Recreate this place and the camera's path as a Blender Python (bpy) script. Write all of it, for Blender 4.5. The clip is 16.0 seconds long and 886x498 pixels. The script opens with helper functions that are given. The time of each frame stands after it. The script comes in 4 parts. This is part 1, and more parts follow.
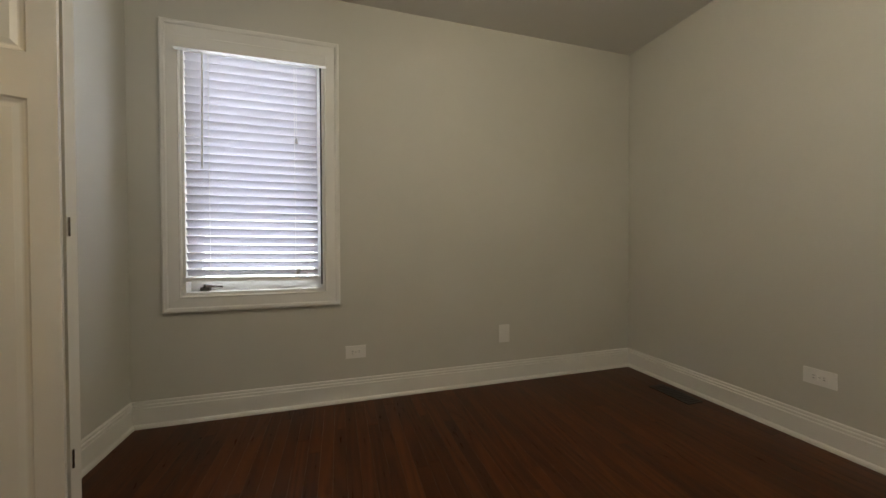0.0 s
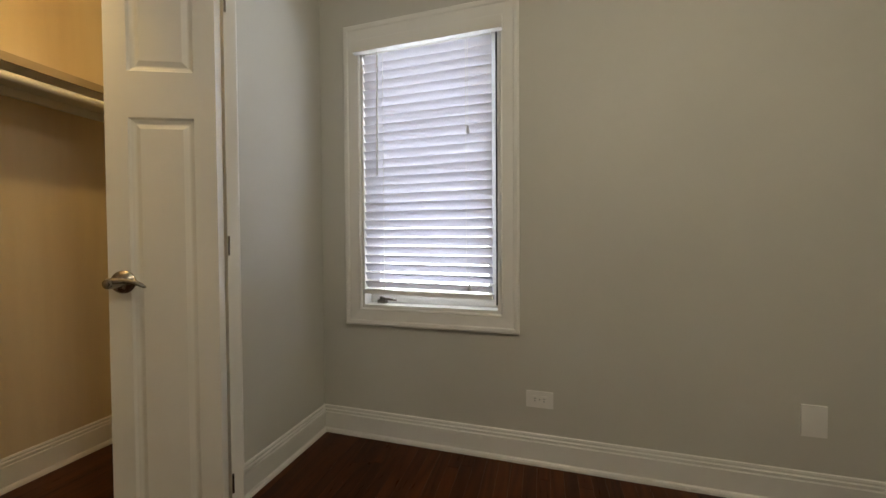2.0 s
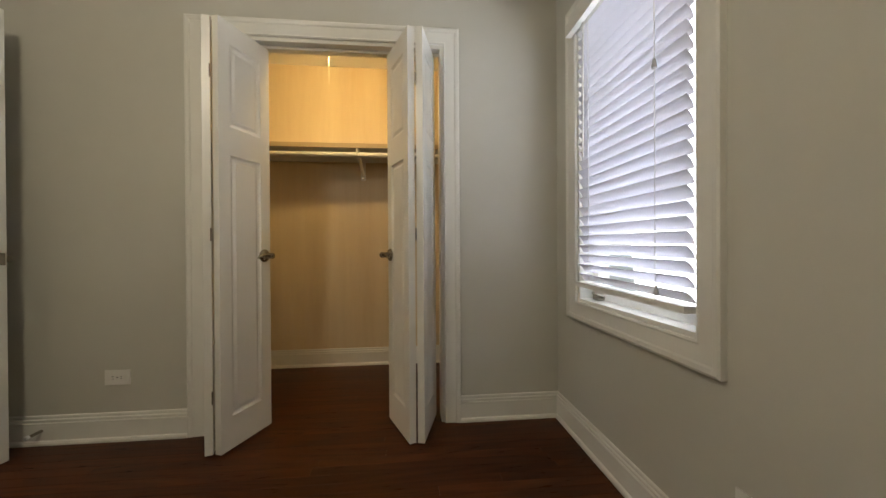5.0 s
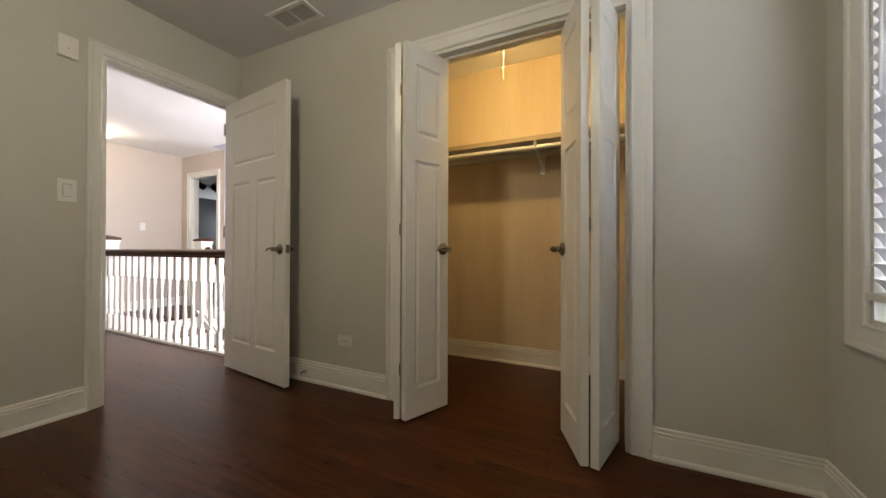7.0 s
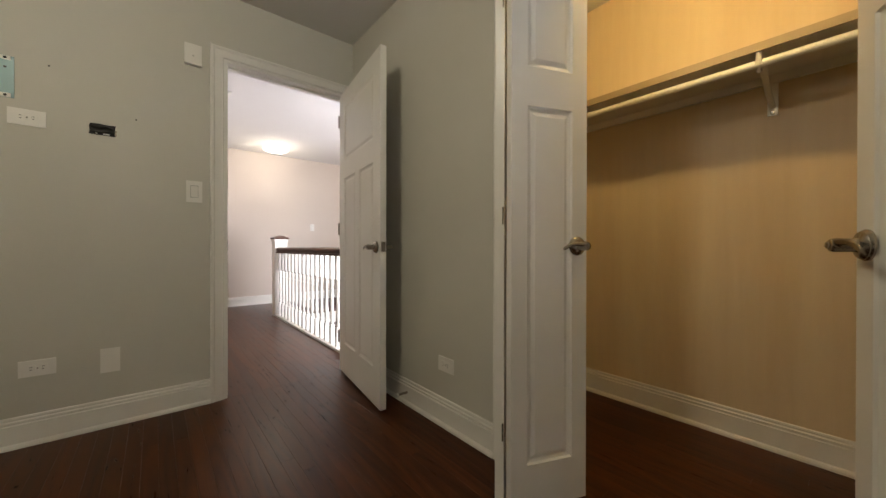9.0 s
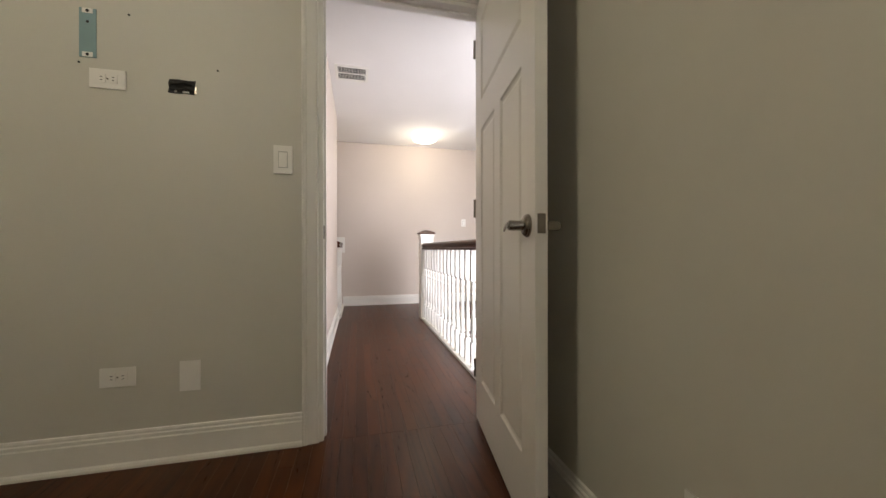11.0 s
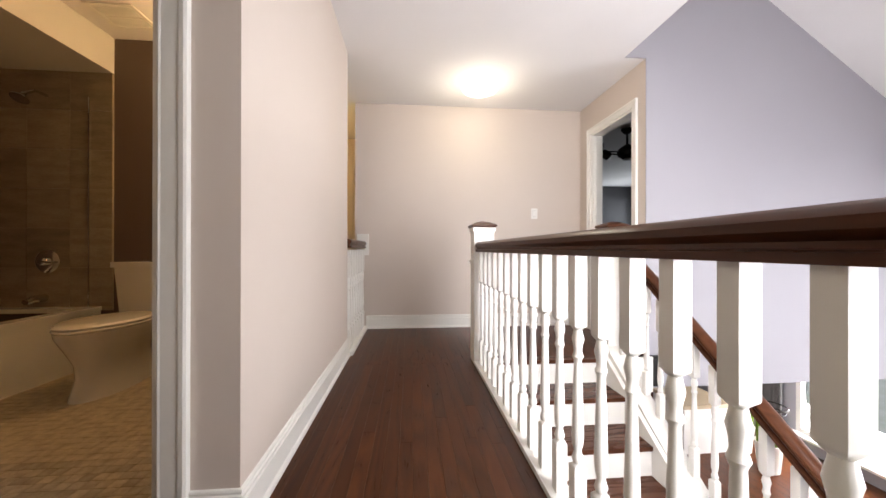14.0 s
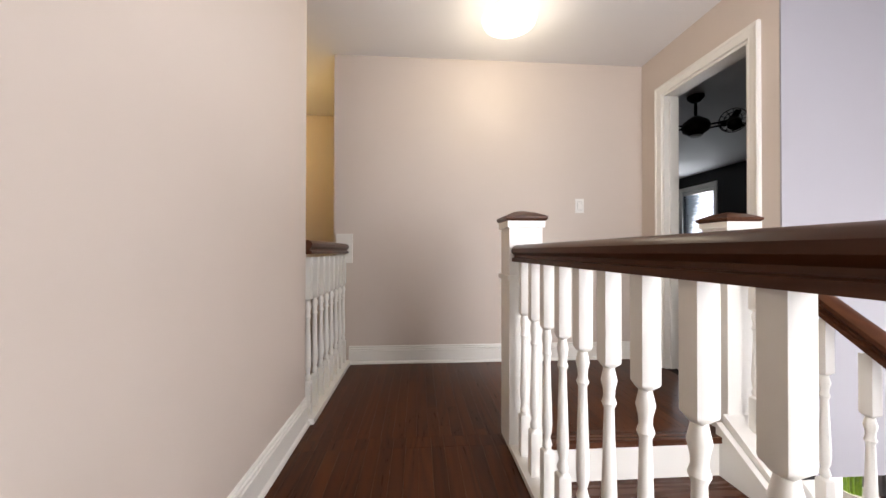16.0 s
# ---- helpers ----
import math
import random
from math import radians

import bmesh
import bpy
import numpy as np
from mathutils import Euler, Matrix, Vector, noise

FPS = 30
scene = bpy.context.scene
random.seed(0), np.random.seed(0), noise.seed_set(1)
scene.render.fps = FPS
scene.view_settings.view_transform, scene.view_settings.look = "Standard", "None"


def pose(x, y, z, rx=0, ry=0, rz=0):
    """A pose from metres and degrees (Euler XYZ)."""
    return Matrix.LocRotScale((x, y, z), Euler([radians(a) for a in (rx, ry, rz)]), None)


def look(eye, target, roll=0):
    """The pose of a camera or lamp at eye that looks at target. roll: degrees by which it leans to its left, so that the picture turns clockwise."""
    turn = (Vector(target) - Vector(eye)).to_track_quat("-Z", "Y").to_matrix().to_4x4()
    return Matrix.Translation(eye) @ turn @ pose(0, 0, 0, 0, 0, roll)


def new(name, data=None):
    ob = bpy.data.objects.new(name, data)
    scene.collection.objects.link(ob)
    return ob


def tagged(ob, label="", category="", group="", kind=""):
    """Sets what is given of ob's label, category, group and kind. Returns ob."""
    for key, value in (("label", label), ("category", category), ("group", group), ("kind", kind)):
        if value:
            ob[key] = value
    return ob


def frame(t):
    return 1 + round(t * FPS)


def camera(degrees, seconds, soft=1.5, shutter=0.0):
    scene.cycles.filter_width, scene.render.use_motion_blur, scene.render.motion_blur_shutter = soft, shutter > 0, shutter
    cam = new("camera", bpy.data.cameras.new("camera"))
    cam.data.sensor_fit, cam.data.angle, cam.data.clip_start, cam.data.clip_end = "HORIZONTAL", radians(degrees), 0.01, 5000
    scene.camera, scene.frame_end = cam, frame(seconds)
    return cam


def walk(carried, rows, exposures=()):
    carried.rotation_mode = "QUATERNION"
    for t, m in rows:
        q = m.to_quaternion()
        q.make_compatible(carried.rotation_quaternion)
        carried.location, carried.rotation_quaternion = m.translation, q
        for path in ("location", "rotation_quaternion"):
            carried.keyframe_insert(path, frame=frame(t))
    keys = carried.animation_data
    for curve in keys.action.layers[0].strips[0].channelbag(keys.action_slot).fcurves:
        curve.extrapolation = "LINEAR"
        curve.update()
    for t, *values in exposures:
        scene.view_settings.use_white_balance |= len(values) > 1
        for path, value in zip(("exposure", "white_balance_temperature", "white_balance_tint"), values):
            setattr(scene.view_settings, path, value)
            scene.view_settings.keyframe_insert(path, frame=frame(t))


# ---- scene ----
cam = camera(103.7, 16.0)
PATH = [
    (0, (0.049, -0.037, 0.97), (0.622, 1.879, 0.942), -0.2),
    (0.5, (0.035, 0.139, 0.967), (0.349, 2.114, 0.951), -0.3),
    (1, (0.048, 0.268, 0.97), (0.107, 2.268, 0.957), -0.4),
    (1.5, (0.072, 0.392, 1.021), (-0.133, 2.381, 0.986), -0.4),
    (2, (0.161, 0.518, 1.036), (-0.391, 2.44, 0.998), -0.4),
    (2.5, (0.267, 0.603, 1.041), (-0.583, 2.412, 0.999), -0.4),
    (3, (0.393, 0.663, 1.044), (-0.739, 2.311, 0.999), -0.3),
    (3.2, (0.45, 0.682, 1.033), (-0.779, 2.259, 0.995), -0.3),
    (5.3, (0.96, 1.395, 0.929), (-1.04, 1.4, 0.946), -0.4),
    (5.5, (0.982, 1.403, 0.906), (-1.016, 1.314, 0.943), -0.4),
    (6, (0.943, 1.425, 0.922), (-1.024, 1.067, 0.948), -0.1),
    (6.5, (0.881, 1.456, 0.916), (-1.014, 0.817, 0.936), 0.2),
    (7, (0.792, 1.454, 0.916), (-1.01, 0.586, 0.926), 0.2),
    (7.5, (0.646, 1.45, 0.906), (-1.059, 0.405, 0.91), 0.2),
    (8, (0.485, 1.414, 0.915), (-1.112, 0.21, 0.918), 0.1),
    (8.5, (0.319, 1.339, 0.916), (-1.128, -0.041, 0.911), 0.2),
    (9, (0.146, 1.235, 0.919), (-1.13, -0.305, 0.912), 0.1),
    (9.5, (-0.02, 1.092, 0.893), (-1.065, -0.614, 0.893), 0.1),
    (10, (-0.159, 0.896, 0.883), (-0.99, -0.924, 0.883), 0.1),
    (10.2, (-0.199, 0.804, 0.876), (-0.951, -1.05, 0.876), 0.0),
    (12.3, (-0.503, -0.299, 0.848), (-0.721, -2.287, 0.844), 0.2),
    (12.5, (-0.513, -0.398, 0.852), (-0.716, -2.387, 0.849), 0.2),
    (13, (-0.525, -0.648, 0.863), (-0.71, -2.64, 0.856), 0.2),
    (13.5, (-0.555, -0.902, 0.867), (-0.74, -2.893, 0.859), 0.2),
    (14, (-0.614, -1.163, 0.864), (-0.797, -3.154, 0.866), 0.1),
    (14.5, (-0.639, -1.413, 0.863), (-0.821, -3.405, 0.867), 0.2),
    (15, (-0.652, -1.671, 0.888), (-0.822, -3.664, 0.891), 0.1),
    (15.5, (-0.665, -1.936, 0.888), (-0.821, -3.93, 0.897), 0.1),
    (16, (-0.681, -2.209, 0.89), (-0.819, -4.204, 0.905), 0.1),
]
EXPOSURES = [(0, -0.05), (3.2, 0.0), (5.3, 0.1), (7.5, 0.06), (9, 0.02), (10.2, 0.02), (12.3, 0.14), (13.4, 0.13), (14.5, 0.02), (16, -0.13)]
walk(cam, [(t, look(eye, target, roll)) for t, eye, target, roll in PATH], EXPOSURES)


# ---- world and lights ----
world = bpy.data.worlds.new("sky")
scene.world = world
world.use_nodes = True
wn = world.node_tree.nodes
sky = wn.new("ShaderNodeTexSky")
sky.sky_type = "NISHITA"
sky.sun_disc = False
sky.sun_elevation, sky.sun_rotation = radians(42), radians(143)
world.node_tree.links.new(sky.outputs[0], wn["Background"].inputs[0])
wn["Background"].inputs[1].default_value = 0.15


def lamp(name, kind, power, colour, where, **kw):
    data = bpy.data.lights.new(name, kind)
    data.energy, data.color = power, colour
    for key, value in kw.items():
        if key == "size":
            if kind == "AREA":
                data.shape = "RECTANGLE"
                data.size, data.size_y = value
            else:
                data.shadow_soft_size = value
        if key == "angle":
            data.angle = value
    ob = new(name, data)
    ob.matrix_world = where
    return ob


DAY = (0.86, 0.92, 1.0)
FOYER_DAY = (0.97, 0.95, 0.99)
WARM = (1.0, 0.68, 0.26)
lamp("sun", "SUN", 3.0, (1.0, 0.95, 0.88), look((3, -4, 10), (0, 0, 5.5)), angle=radians(2))
lamp("bedroom_window_daylight", "AREA", 23, DAY, look((-0.41, 2.45, 1.4), (-0.42, 0, 1.2)), size=(0.75, 1.45))
lamp("foyer_window_daylight", "AREA", 70, FOYER_DAY, look((-2.0, -1.345, 1.28), (-1.9, -4.5, 0.0)), size=(1.36, 1.9))
lamp("foyer_west_window_daylight", "AREA", 95, FOYER_DAY, look((-5.64, -2.35, 0.1), (0, -2.0, -1.2)), size=(1.6, 2.6))
lamp("foyer_side_window_daylight", "AREA", 100, FOYER_DAY, look((-5.66, -4.62, -0.95), (0, -4.62, -1.2)), size=(1.2, 1.0))
lamp("dark_room_window_daylight", "AREA", 40, DAY, look((-6.3, -8.8, 1.45), (0, -8.0, 1.2)), size=(0.7, 1.3))
lamp("closet_bulb_light", "POINT", 21, WARM, pose(-1.15, 0.86, 2.17), size=0.05)
lamp("bedroom_lamp_light", "POINT", 29, (1.0, 0.895, 0.665), pose(0.75, 0.45, 2.30), size=0.14)
lamp("hall_lamp_light", "POINT", 9, (1.0, 0.88, 0.68), pose(-1.27, -4.45, 2.26), size=0.18)
lamp("stairwell_lamp_light", "POINT", 14, WARM, pose(0.8, -5.3, 2.2), size=0.08)
lamp("bathroom_lamp_light", "POINT", 23, (1.0, 0.63, 0.28), pose(0.55, -3.7, 2.1), size=0.08)


# ---- materials ----
def material(name, colour, rough=0.5, metal=0.0, colour2=None, scale=6.0, amount=0.5, fine=0.0, bump=0.0, bump_scale=300.0, stretch=(1, 1, 1), gloss=None, sheen=0.0, through_light=0.0, jitter=0.0):
    """A painted, wooden or metal surface: colour drift at two scales, fine relief, roughness drift."""
    mat = bpy.data.materials.new(name)
    mat.use_nodes = True
    nt = mat.node_tree
    nodes, link = nt.nodes, nt.links.new
    bsdf = nodes["Principled BSDF"]
    bsdf.inputs["Metallic"].default_value = metal
    geo = nodes.new("ShaderNodeNewGeometry")
    info = nodes.new("ShaderNodeObjectInfo")
    shift = nodes.new("ShaderNodeVectorMath")
    shift.operation = "MULTIPLY_ADD"
    comb = nodes.new("ShaderNodeCombineXYZ")
    for k in range(3):
        link(info.outputs["Random"], comb.inputs[k])
    link(comb.outputs[0], shift.inputs[0])
    shift.inputs[1].default_value = (37.0 * jitter, 53.0 * jitter, 71.0 * jitter)
    link(geo.outputs["Position"], shift.inputs[2])
    mapn = nodes.new("ShaderNodeMapping")
    mapn.inputs["Scale"].default_value = stretch
    link(shift.outputs[0], mapn.inputs[0])
    n1 = nodes.new("ShaderNodeTexNoise")
    n1.inputs["Scale"].default_value = scale
    n1.inputs["Detail"].default_value = 5.0
    link(mapn.outputs[0], n1.inputs["Vector"])
    n2 = nodes.new("ShaderNodeTexNoise")
    n2.inputs["Scale"].default_value = scale * 9
    n2.inputs["Detail"].default_value = 3.0
    link(mapn.outputs[0], n2.inputs["Vector"])
    mixf = nodes.new("ShaderNodeMath")
    mixf.operation = "MULTIPLY_ADD"
    link(n2.outputs[0], mixf.inputs[0])
    mixf.inputs[1].default_value = fine
    link(n1.outputs[0], mixf.inputs[2])
    ramp = nodes.new("ShaderNodeValToRGB")
    ramp.color_ramp.elements[0].position = 0.5 - amount / 2 + fine / 2
    ramp.color_ramp.elements[1].position = 0.5 + amount / 2 + fine / 2
    ramp.color_ramp.elements[0].color = (*(colour2 or tuple(c * 0.93 for c in colour)), 1)
    ramp.color_ramp.elements[1].color = (*colour, 1)
    link(mixf.outputs[0], ramp.inputs[0])
    out = ramp.outputs[0]
    if jitter:
        hsv = nodes.new("ShaderNodeHueSaturation")
        val = nodes.new("ShaderNodeMapRange")
        val.inputs["To Min"].default_value, val.inputs["To Max"].default_value = 0.80, 1.22
        link(info.outputs["Random"], val.inputs[0])
        link(val.outputs[0], hsv.inputs["Value"])
        link(out, hsv.inputs["Color"])
        out = hsv.outputs[0]
    link(out, bsdf.inputs["Base Color"])
    rr = nodes.new("ShaderNodeMapRange")
    rr.inputs["To Min"].default_value, rr.inputs["To Max"].default_value = rough * 0.85, min(1, rough * 1.15)
    link(n1.outputs[0], rr.inputs[0])
    link(rr.outputs[0], bsdf.inputs["Roughness"])
    if bump:
        n3 = nodes.new("ShaderNodeTexNoise")
        n3.inputs["Scale"].default_value = bump_scale
        n3.inputs["Detail"].default_value = 2.0
        link(mapn.outputs[0], n3.inputs["Vector"])
        bn = nodes.new("ShaderNodeBump")
        bn.inputs["Strength"].default_value = bump
        bn.inputs["Distance"].default_value = 0.002
        link(n3.outputs[0], bn.inputs["Height"])
        link(bn.outputs[0], bsdf.inputs["Normal"])
    if gloss is not None:
        bsdf.inputs["Coat Weight"].default_value = gloss
        bsdf.inputs["Coat Roughness"].default_value = 0.18
    if through_light:
        tr = nodes.new("ShaderNodeBsdfTranslucent")
        tr.inputs[0].default_value = (*colour, 1)
        mx = nodes.new("ShaderNodeMixShader")
        mx.inputs[0].default_value = through_light
        link(bsdf.outputs[0], mx.inputs[1])
        link(tr.outputs[0], mx.inputs[2])
        link(mx.outputs[0], nodes["Material Output"].inputs[0])
    return mat


def wood(name, dark, mid, light, rough, gloss, jitter=1.0, along=1, spec=0.15):
    """Stained oak: long cathedral grain along one axis, fine pores, board-to-board drift."""
    mat = bpy.data.materials.new(name)
    mat.use_nodes = True
    nt = mat.node_tree
    nodes, link = nt.nodes, nt.links.new
    bsdf = nodes["Principled BSDF"]
    geo, info = nodes.new("ShaderNodeNewGeometry"), nodes.new("ShaderNodeObjectInfo")
    comb = nodes.new("ShaderNodeCombineXYZ")
    for k in range(3):
        link(info.outputs["Random"], comb.inputs[k])
    shift = nodes.new("ShaderNodeVectorMath")
    shift.operation = "MULTIPLY_ADD"
    link(comb.outputs[0], shift.inputs[0])
    shift.inputs[1].default_value = (31.0 * jitter, 57.0 * jitter, 13.0 * jitter)
    link(geo.outputs["Position"], shift.inputs[2])
    mapn = nodes.new("ShaderNodeMapping")
    sc = [1.0, 1.0, 1.0]
    sc[along] = 0.09
    mapn.inputs["Scale"].default_value = sc
    link(shift.outputs[0], mapn.inputs[0])
    warp = nodes.new("ShaderNodeTexNoise")
    warp.inputs["Scale"].default_value, warp.inputs["Detail"].default_value = 7.0, 1.0
    link(mapn.outputs[0], warp.inputs["Vector"])
    rings = nodes.new("ShaderNodeMath")
    rings.operation = "MULTIPLY"
    rings.inputs[1].default_value = 9.0
    link(warp.outputs[0], rings.inputs[0])
    saw = nodes.new("ShaderNodeMath")
    saw.operation = "PINGPONG"
    saw.inputs[1].default_value = 0.5
    link(rings.outputs[0], saw.inputs[0])
    pores = nodes.new("ShaderNodeTexNoise")
    pores.inputs["Scale"].default_value, pores.inputs["Detail"].default_value = 150.0, 3.0
    link(mapn.outputs[0], pores.inputs["Vector"])
    mixf = nodes.new("ShaderNodeMath")
    mixf.operation = "MULTIPLY_ADD"
    mixf.inputs[1].default_value = 0.30
    link(pores.outputs[0], mixf.inputs[0])
    half = nodes.new("ShaderNodeMath")
    half.operation = "MULTIPLY"
    half.inputs[1].default_value = 0.55
    link(saw.outputs[0], half.inputs[0])
    link(half.outputs[0], mixf.inputs[2])
    ramp = nodes.new("ShaderNodeValToRGB")
    els = ramp.color_ramp.elements
    els[0].position, els[0].color = 0.02, (*dark, 1)
    els[1].position, els[1].color = 0.85, (*light, 1)
    e = els.new(0.5)
    e.color = (*mid, 1)
    link(mixf.outputs[0], ramp.inputs[0])
    hsv = nodes.new("ShaderNodeHueSaturation")
    val = nodes.new("ShaderNodeMapRange")
    val.inputs["To Min"].default_value, val.inputs["To Max"].default_value = 1 - 0.30 * jitter, 1 + 0.34 * jitter
    link(info.outputs["Random"], val.inputs[0])
    link(val.outputs[0], hsv.inputs["Value"])
    link(ramp.outputs[0], hsv.inputs["Color"])
    link(hsv.outputs[0], bsdf.inputs["Base Color"])
    rr = nodes.new("ShaderNodeMapRange")
    rr.inputs["To Min"].default_value, rr.inputs["To Max"].default_value = rough * 0.8, rough * 1.25
    link(mixf.outputs[0], rr.inputs[0])
    link(rr.outputs[0], bsdf.inputs["Roughness"])
    bn = nodes.new("ShaderNodeBump")
    bn.inputs["Strength"].default_value, bn.inputs["Distance"].default_value = 0.05, 0.0004
    link(mixf.outputs[0], bn.inputs["Height"])
    link(bn.outputs[0], bsdf.inputs["Normal"])
    bsdf.inputs["Coat Weight"].default_value = gloss
    bsdf.inputs["Coat Roughness"].default_value = 0.2
    bsdf.inputs["Specular IOR Level"].default_value = spec
    return mat


def glow(name, colour, strength):
    mat = bpy.data.materials.new(name)
    mat.use_nodes = True
    bsdf = mat.node_tree.nodes["Principled BSDF"]
    bsdf.inputs["Base Color"].default_value = (*colour, 1)
    bsdf.inputs["Emission Color"].default_value = (*colour, 1)
    bsdf.inputs["Emission Strength"].default_value = strength
    return mat


def glass(name, tint=(1, 1, 1)):
    mat = bpy.data.materials.new(name)
    mat.use_nodes = True
    bsdf = mat.node_tree.nodes["Principled BSDF"]
    bsdf.inputs["Base Color"].default_value = (*tint, 1)
    bsdf.inputs["Transmission Weight"].default_value = 1.0
    bsdf.inputs["Roughness"].default_value = 0.02
    bsdf.inputs["IOR"].default_value = 1.1
    return mat


GREIGE = material("greige_wall_paint", (0.605, 0.585, 0.53), 0.55, colour2=(0.54, 0.522, 0.46), scale=1.3, amount=0.7, fine=0.15, bump=0.10, bump_scale=420)
BEIGE = material("beige_wall_paint", (0.608, 0.531, 0.468), 0.55, colour2=(0.568, 0.491, 0.430), scale=1.3, amount=0.7, fine=0.15, bump=0.10, bump_scale=420)
# The bulb's warm cast is put into this wall colour, in upright streaks.
CLOSET = material("lamp_warmed_closet_paint", (0.73, 0.61, 0.43), 0.55, colour2=(0.60, 0.455, 0.285), scale=3.5, amount=0.45, fine=0.2, bump=0.10, bump_scale=420, stretch=(1, 1, 0.09))
LAVENDER = material("pale_grey_wall_paint", (0.38, 0.368, 0.395), 0.6, colour2=(0.36, 0.348, 0.375), scale=1.3, amount=0.7, bump=0.08, bump_scale=420)
CEILING = material("ceiling_paint", (0.72, 0.70, 0.67), 0.8, scale=1.5, amount=0.7, bump=0.12, bump_scale=350)
WHITE_CEIL = material("white_ceiling_paint", (0.82, 0.80, 0.79), 0.8, scale=1.5, amount=0.7, bump=0.12, bump_scale=350)
TRIM = material("white_trim_paint", (0.80, 0.78, 0.73), 0.32, colour2=(0.75, 0.73, 0.68), scale=3.0, amount=0.6, fine=0.2, bump=0.05, bump_scale=160)
PLASTIC = material("white_plastic", (0.82, 0.80, 0.76), 0.35, scale=8, amount=0.5)
BLIND = material("white_blind_slat", (0.85, 0.84, 0.90), 0.45, scale=12, amount=0.5, through_light=0.10, bump=0.05, stretch=(0.05, 1, 1))
NICKEL = material("satin_nickel", (0.34, 0.31, 0.27), 0.26, 1.0, scale=30, amount=0.5, bump=0.03, bump_scale=600)
CHROME = material("chrome", (0.7, 0.7, 0.7), 0.12, 1.0, scale=30, amount=0.4)
BLACK = material("black_recess", (0.012, 0.012, 0.012), 0.7, scale=20, amount=0.5)
PALE_BLUE = material("pale_blue_steel", (0.22, 0.33, 0.35), 0.4, 0.2, scale=15, amount=0.5)
TASSEL = material("clear_grey_plastic", (0.55, 0.54, 0.55), 0.25, scale=20, amount=0.5)
SLAT_GREY = material("vent_grey", (0.35, 0.34, 0.32), 0.5, scale=15, amount=0.5)
FLOOR = wood("dark_oak_boards", (0.034, 0.0100, 0.0030), (0.086, 0.0262, 0.0080), (0.130, 0.0415, 0.0132), 0.32, 0.0, 0.8, spec=0.14)
TREAD = wood("dark_oak_treads", (0.045, 0.015, 0.007), (0.105, 0.037, 0.017), (0.17, 0.064, 0.029), 0.3, 0.15, 0.6, 0)
RAILWOOD = wood("dark_oak_rail", (0.045, 0.0155, 0.0068), (0.080, 0.0285, 0.0125), (0.125, 0.047, 0.020), 0.34, 0.06, 0.3, 1)
GAP = material("floor_gap", (0.006, 0.004, 0.003), 0.8, scale=5, amount=0.5)
TILE = material("brown_stone_tile", (0.30, 0.25, 0.18), 0.35, colour2=(0.20, 0.16, 0.115), scale=5, amount=0.4, fine=0.5, stretch=(1, 1, 4), bump=0.1, bump_scale=60, jitter=0.25)
MOSAIC = material("beige_stone_mosaic", (0.50, 0.42, 0.30), 0.4, colour2=(0.32, 0.25, 0.17), scale=22, amount=0.35, fine=0.4, bump=0.1, bump_scale=90, jitter=0.3)
GROUT = material("grout", (0.36, 0.30, 0.21), 0.9, scale=30, amount=0.5)
PORCELAIN = material("porcelain", (0.78, 0.74, 0.66), 0.12, scale=3, amount=0.5, gloss=0.5)
BROWN = material("dark_brown_wall_paint", (0.12, 0.085, 0.068), 0.6, colour2=(0.105, 0.074, 0.06), scale=1.5, amount=0.7, bump=0.1, bump_scale=420)
DARK = material("charcoal_wall_paint", (0.030, 0.028, 0.030), 0.6, scale=1.5, amount=0.7, bump=0.1, bump_scale=420)
BRONZE = material("oil_rubbed_bronze", (0.020, 0.016, 0.014), 0.4, 0.7, scale=20, amount=0.5)
RUBBER = material("white_rubber", (0.6, 0.6, 0.58), 0.7, scale=20, amount=0.5)
LEAF = material("green_stalk", (0.20, 0.30, 0.02), 0.4, colour2=(0.07, 0.15, 0.01), scale=20, amount=0.5, through_light=0.2, jitter=0.2)
CURTAIN = material("grey_curtain_cloth", (0.16, 0.15, 0.15), 0.9, scale=40, amount=0.5, bump=0.2)
GRASS = material("pale_yard", (0.42, 0.42, 0.38), 0.9, colour2=(0.30, 0.32, 0.25), scale=2, amount=0.5, fine=0.5)
COUNTER = material("tan_stone_top", (0.45, 0.36, 0.24), 0.3, scale=20, amount=0.5, fine=0.4)
LAMP_GLASS = glow("frosted_lamp_glass", (1.0, 0.92, 0.78), 3.0)
TAN_EDGE = material("tan_shelf_edge", (0.40, 0.31, 0.20), 0.6, colour2=(0.33, 0.25, 0.16), scale=9, amount=0.5, fine=0.3, stretch=(1, 0.1, 1))
BULB = glow("warm_bulb", (1.0, 0.66, 0.30), 12.0)
PANE = glass("window_glass")


# ---- mesh helpers ----
def box(bm, x0, x1, y0, y1, z0, z1):
    v = [bm.verts.new((x, y, z)) for z in (z0, z1) for y in (y0, y1) for x in (x0, x1)]
    for a in ((0, 2, 3, 1), (4, 5, 7, 6), (0, 1, 5, 4), (2, 6, 7, 3), (0, 4, 6, 2), (1, 3, 7, 5)):
        bm.faces.new([v[k] for k in a])
    return bm


def boxes(*rows):
    bm = bmesh.new()
    for r in rows:
        box(bm, *r)
    return bm


def soft(bm, width, segments=2):
    """Round every sharp edge of a mesh by width."""
    edges = [e for e in bm.edges if len(e.link_faces) == 2 and e.calc_face_angle(0) > 0.5]
    bmesh.ops.bevel(bm, geom=edges, offset=width, segments=segments, profile=0.6, affect="EDGES", clamp_overlap=True)
    return bm


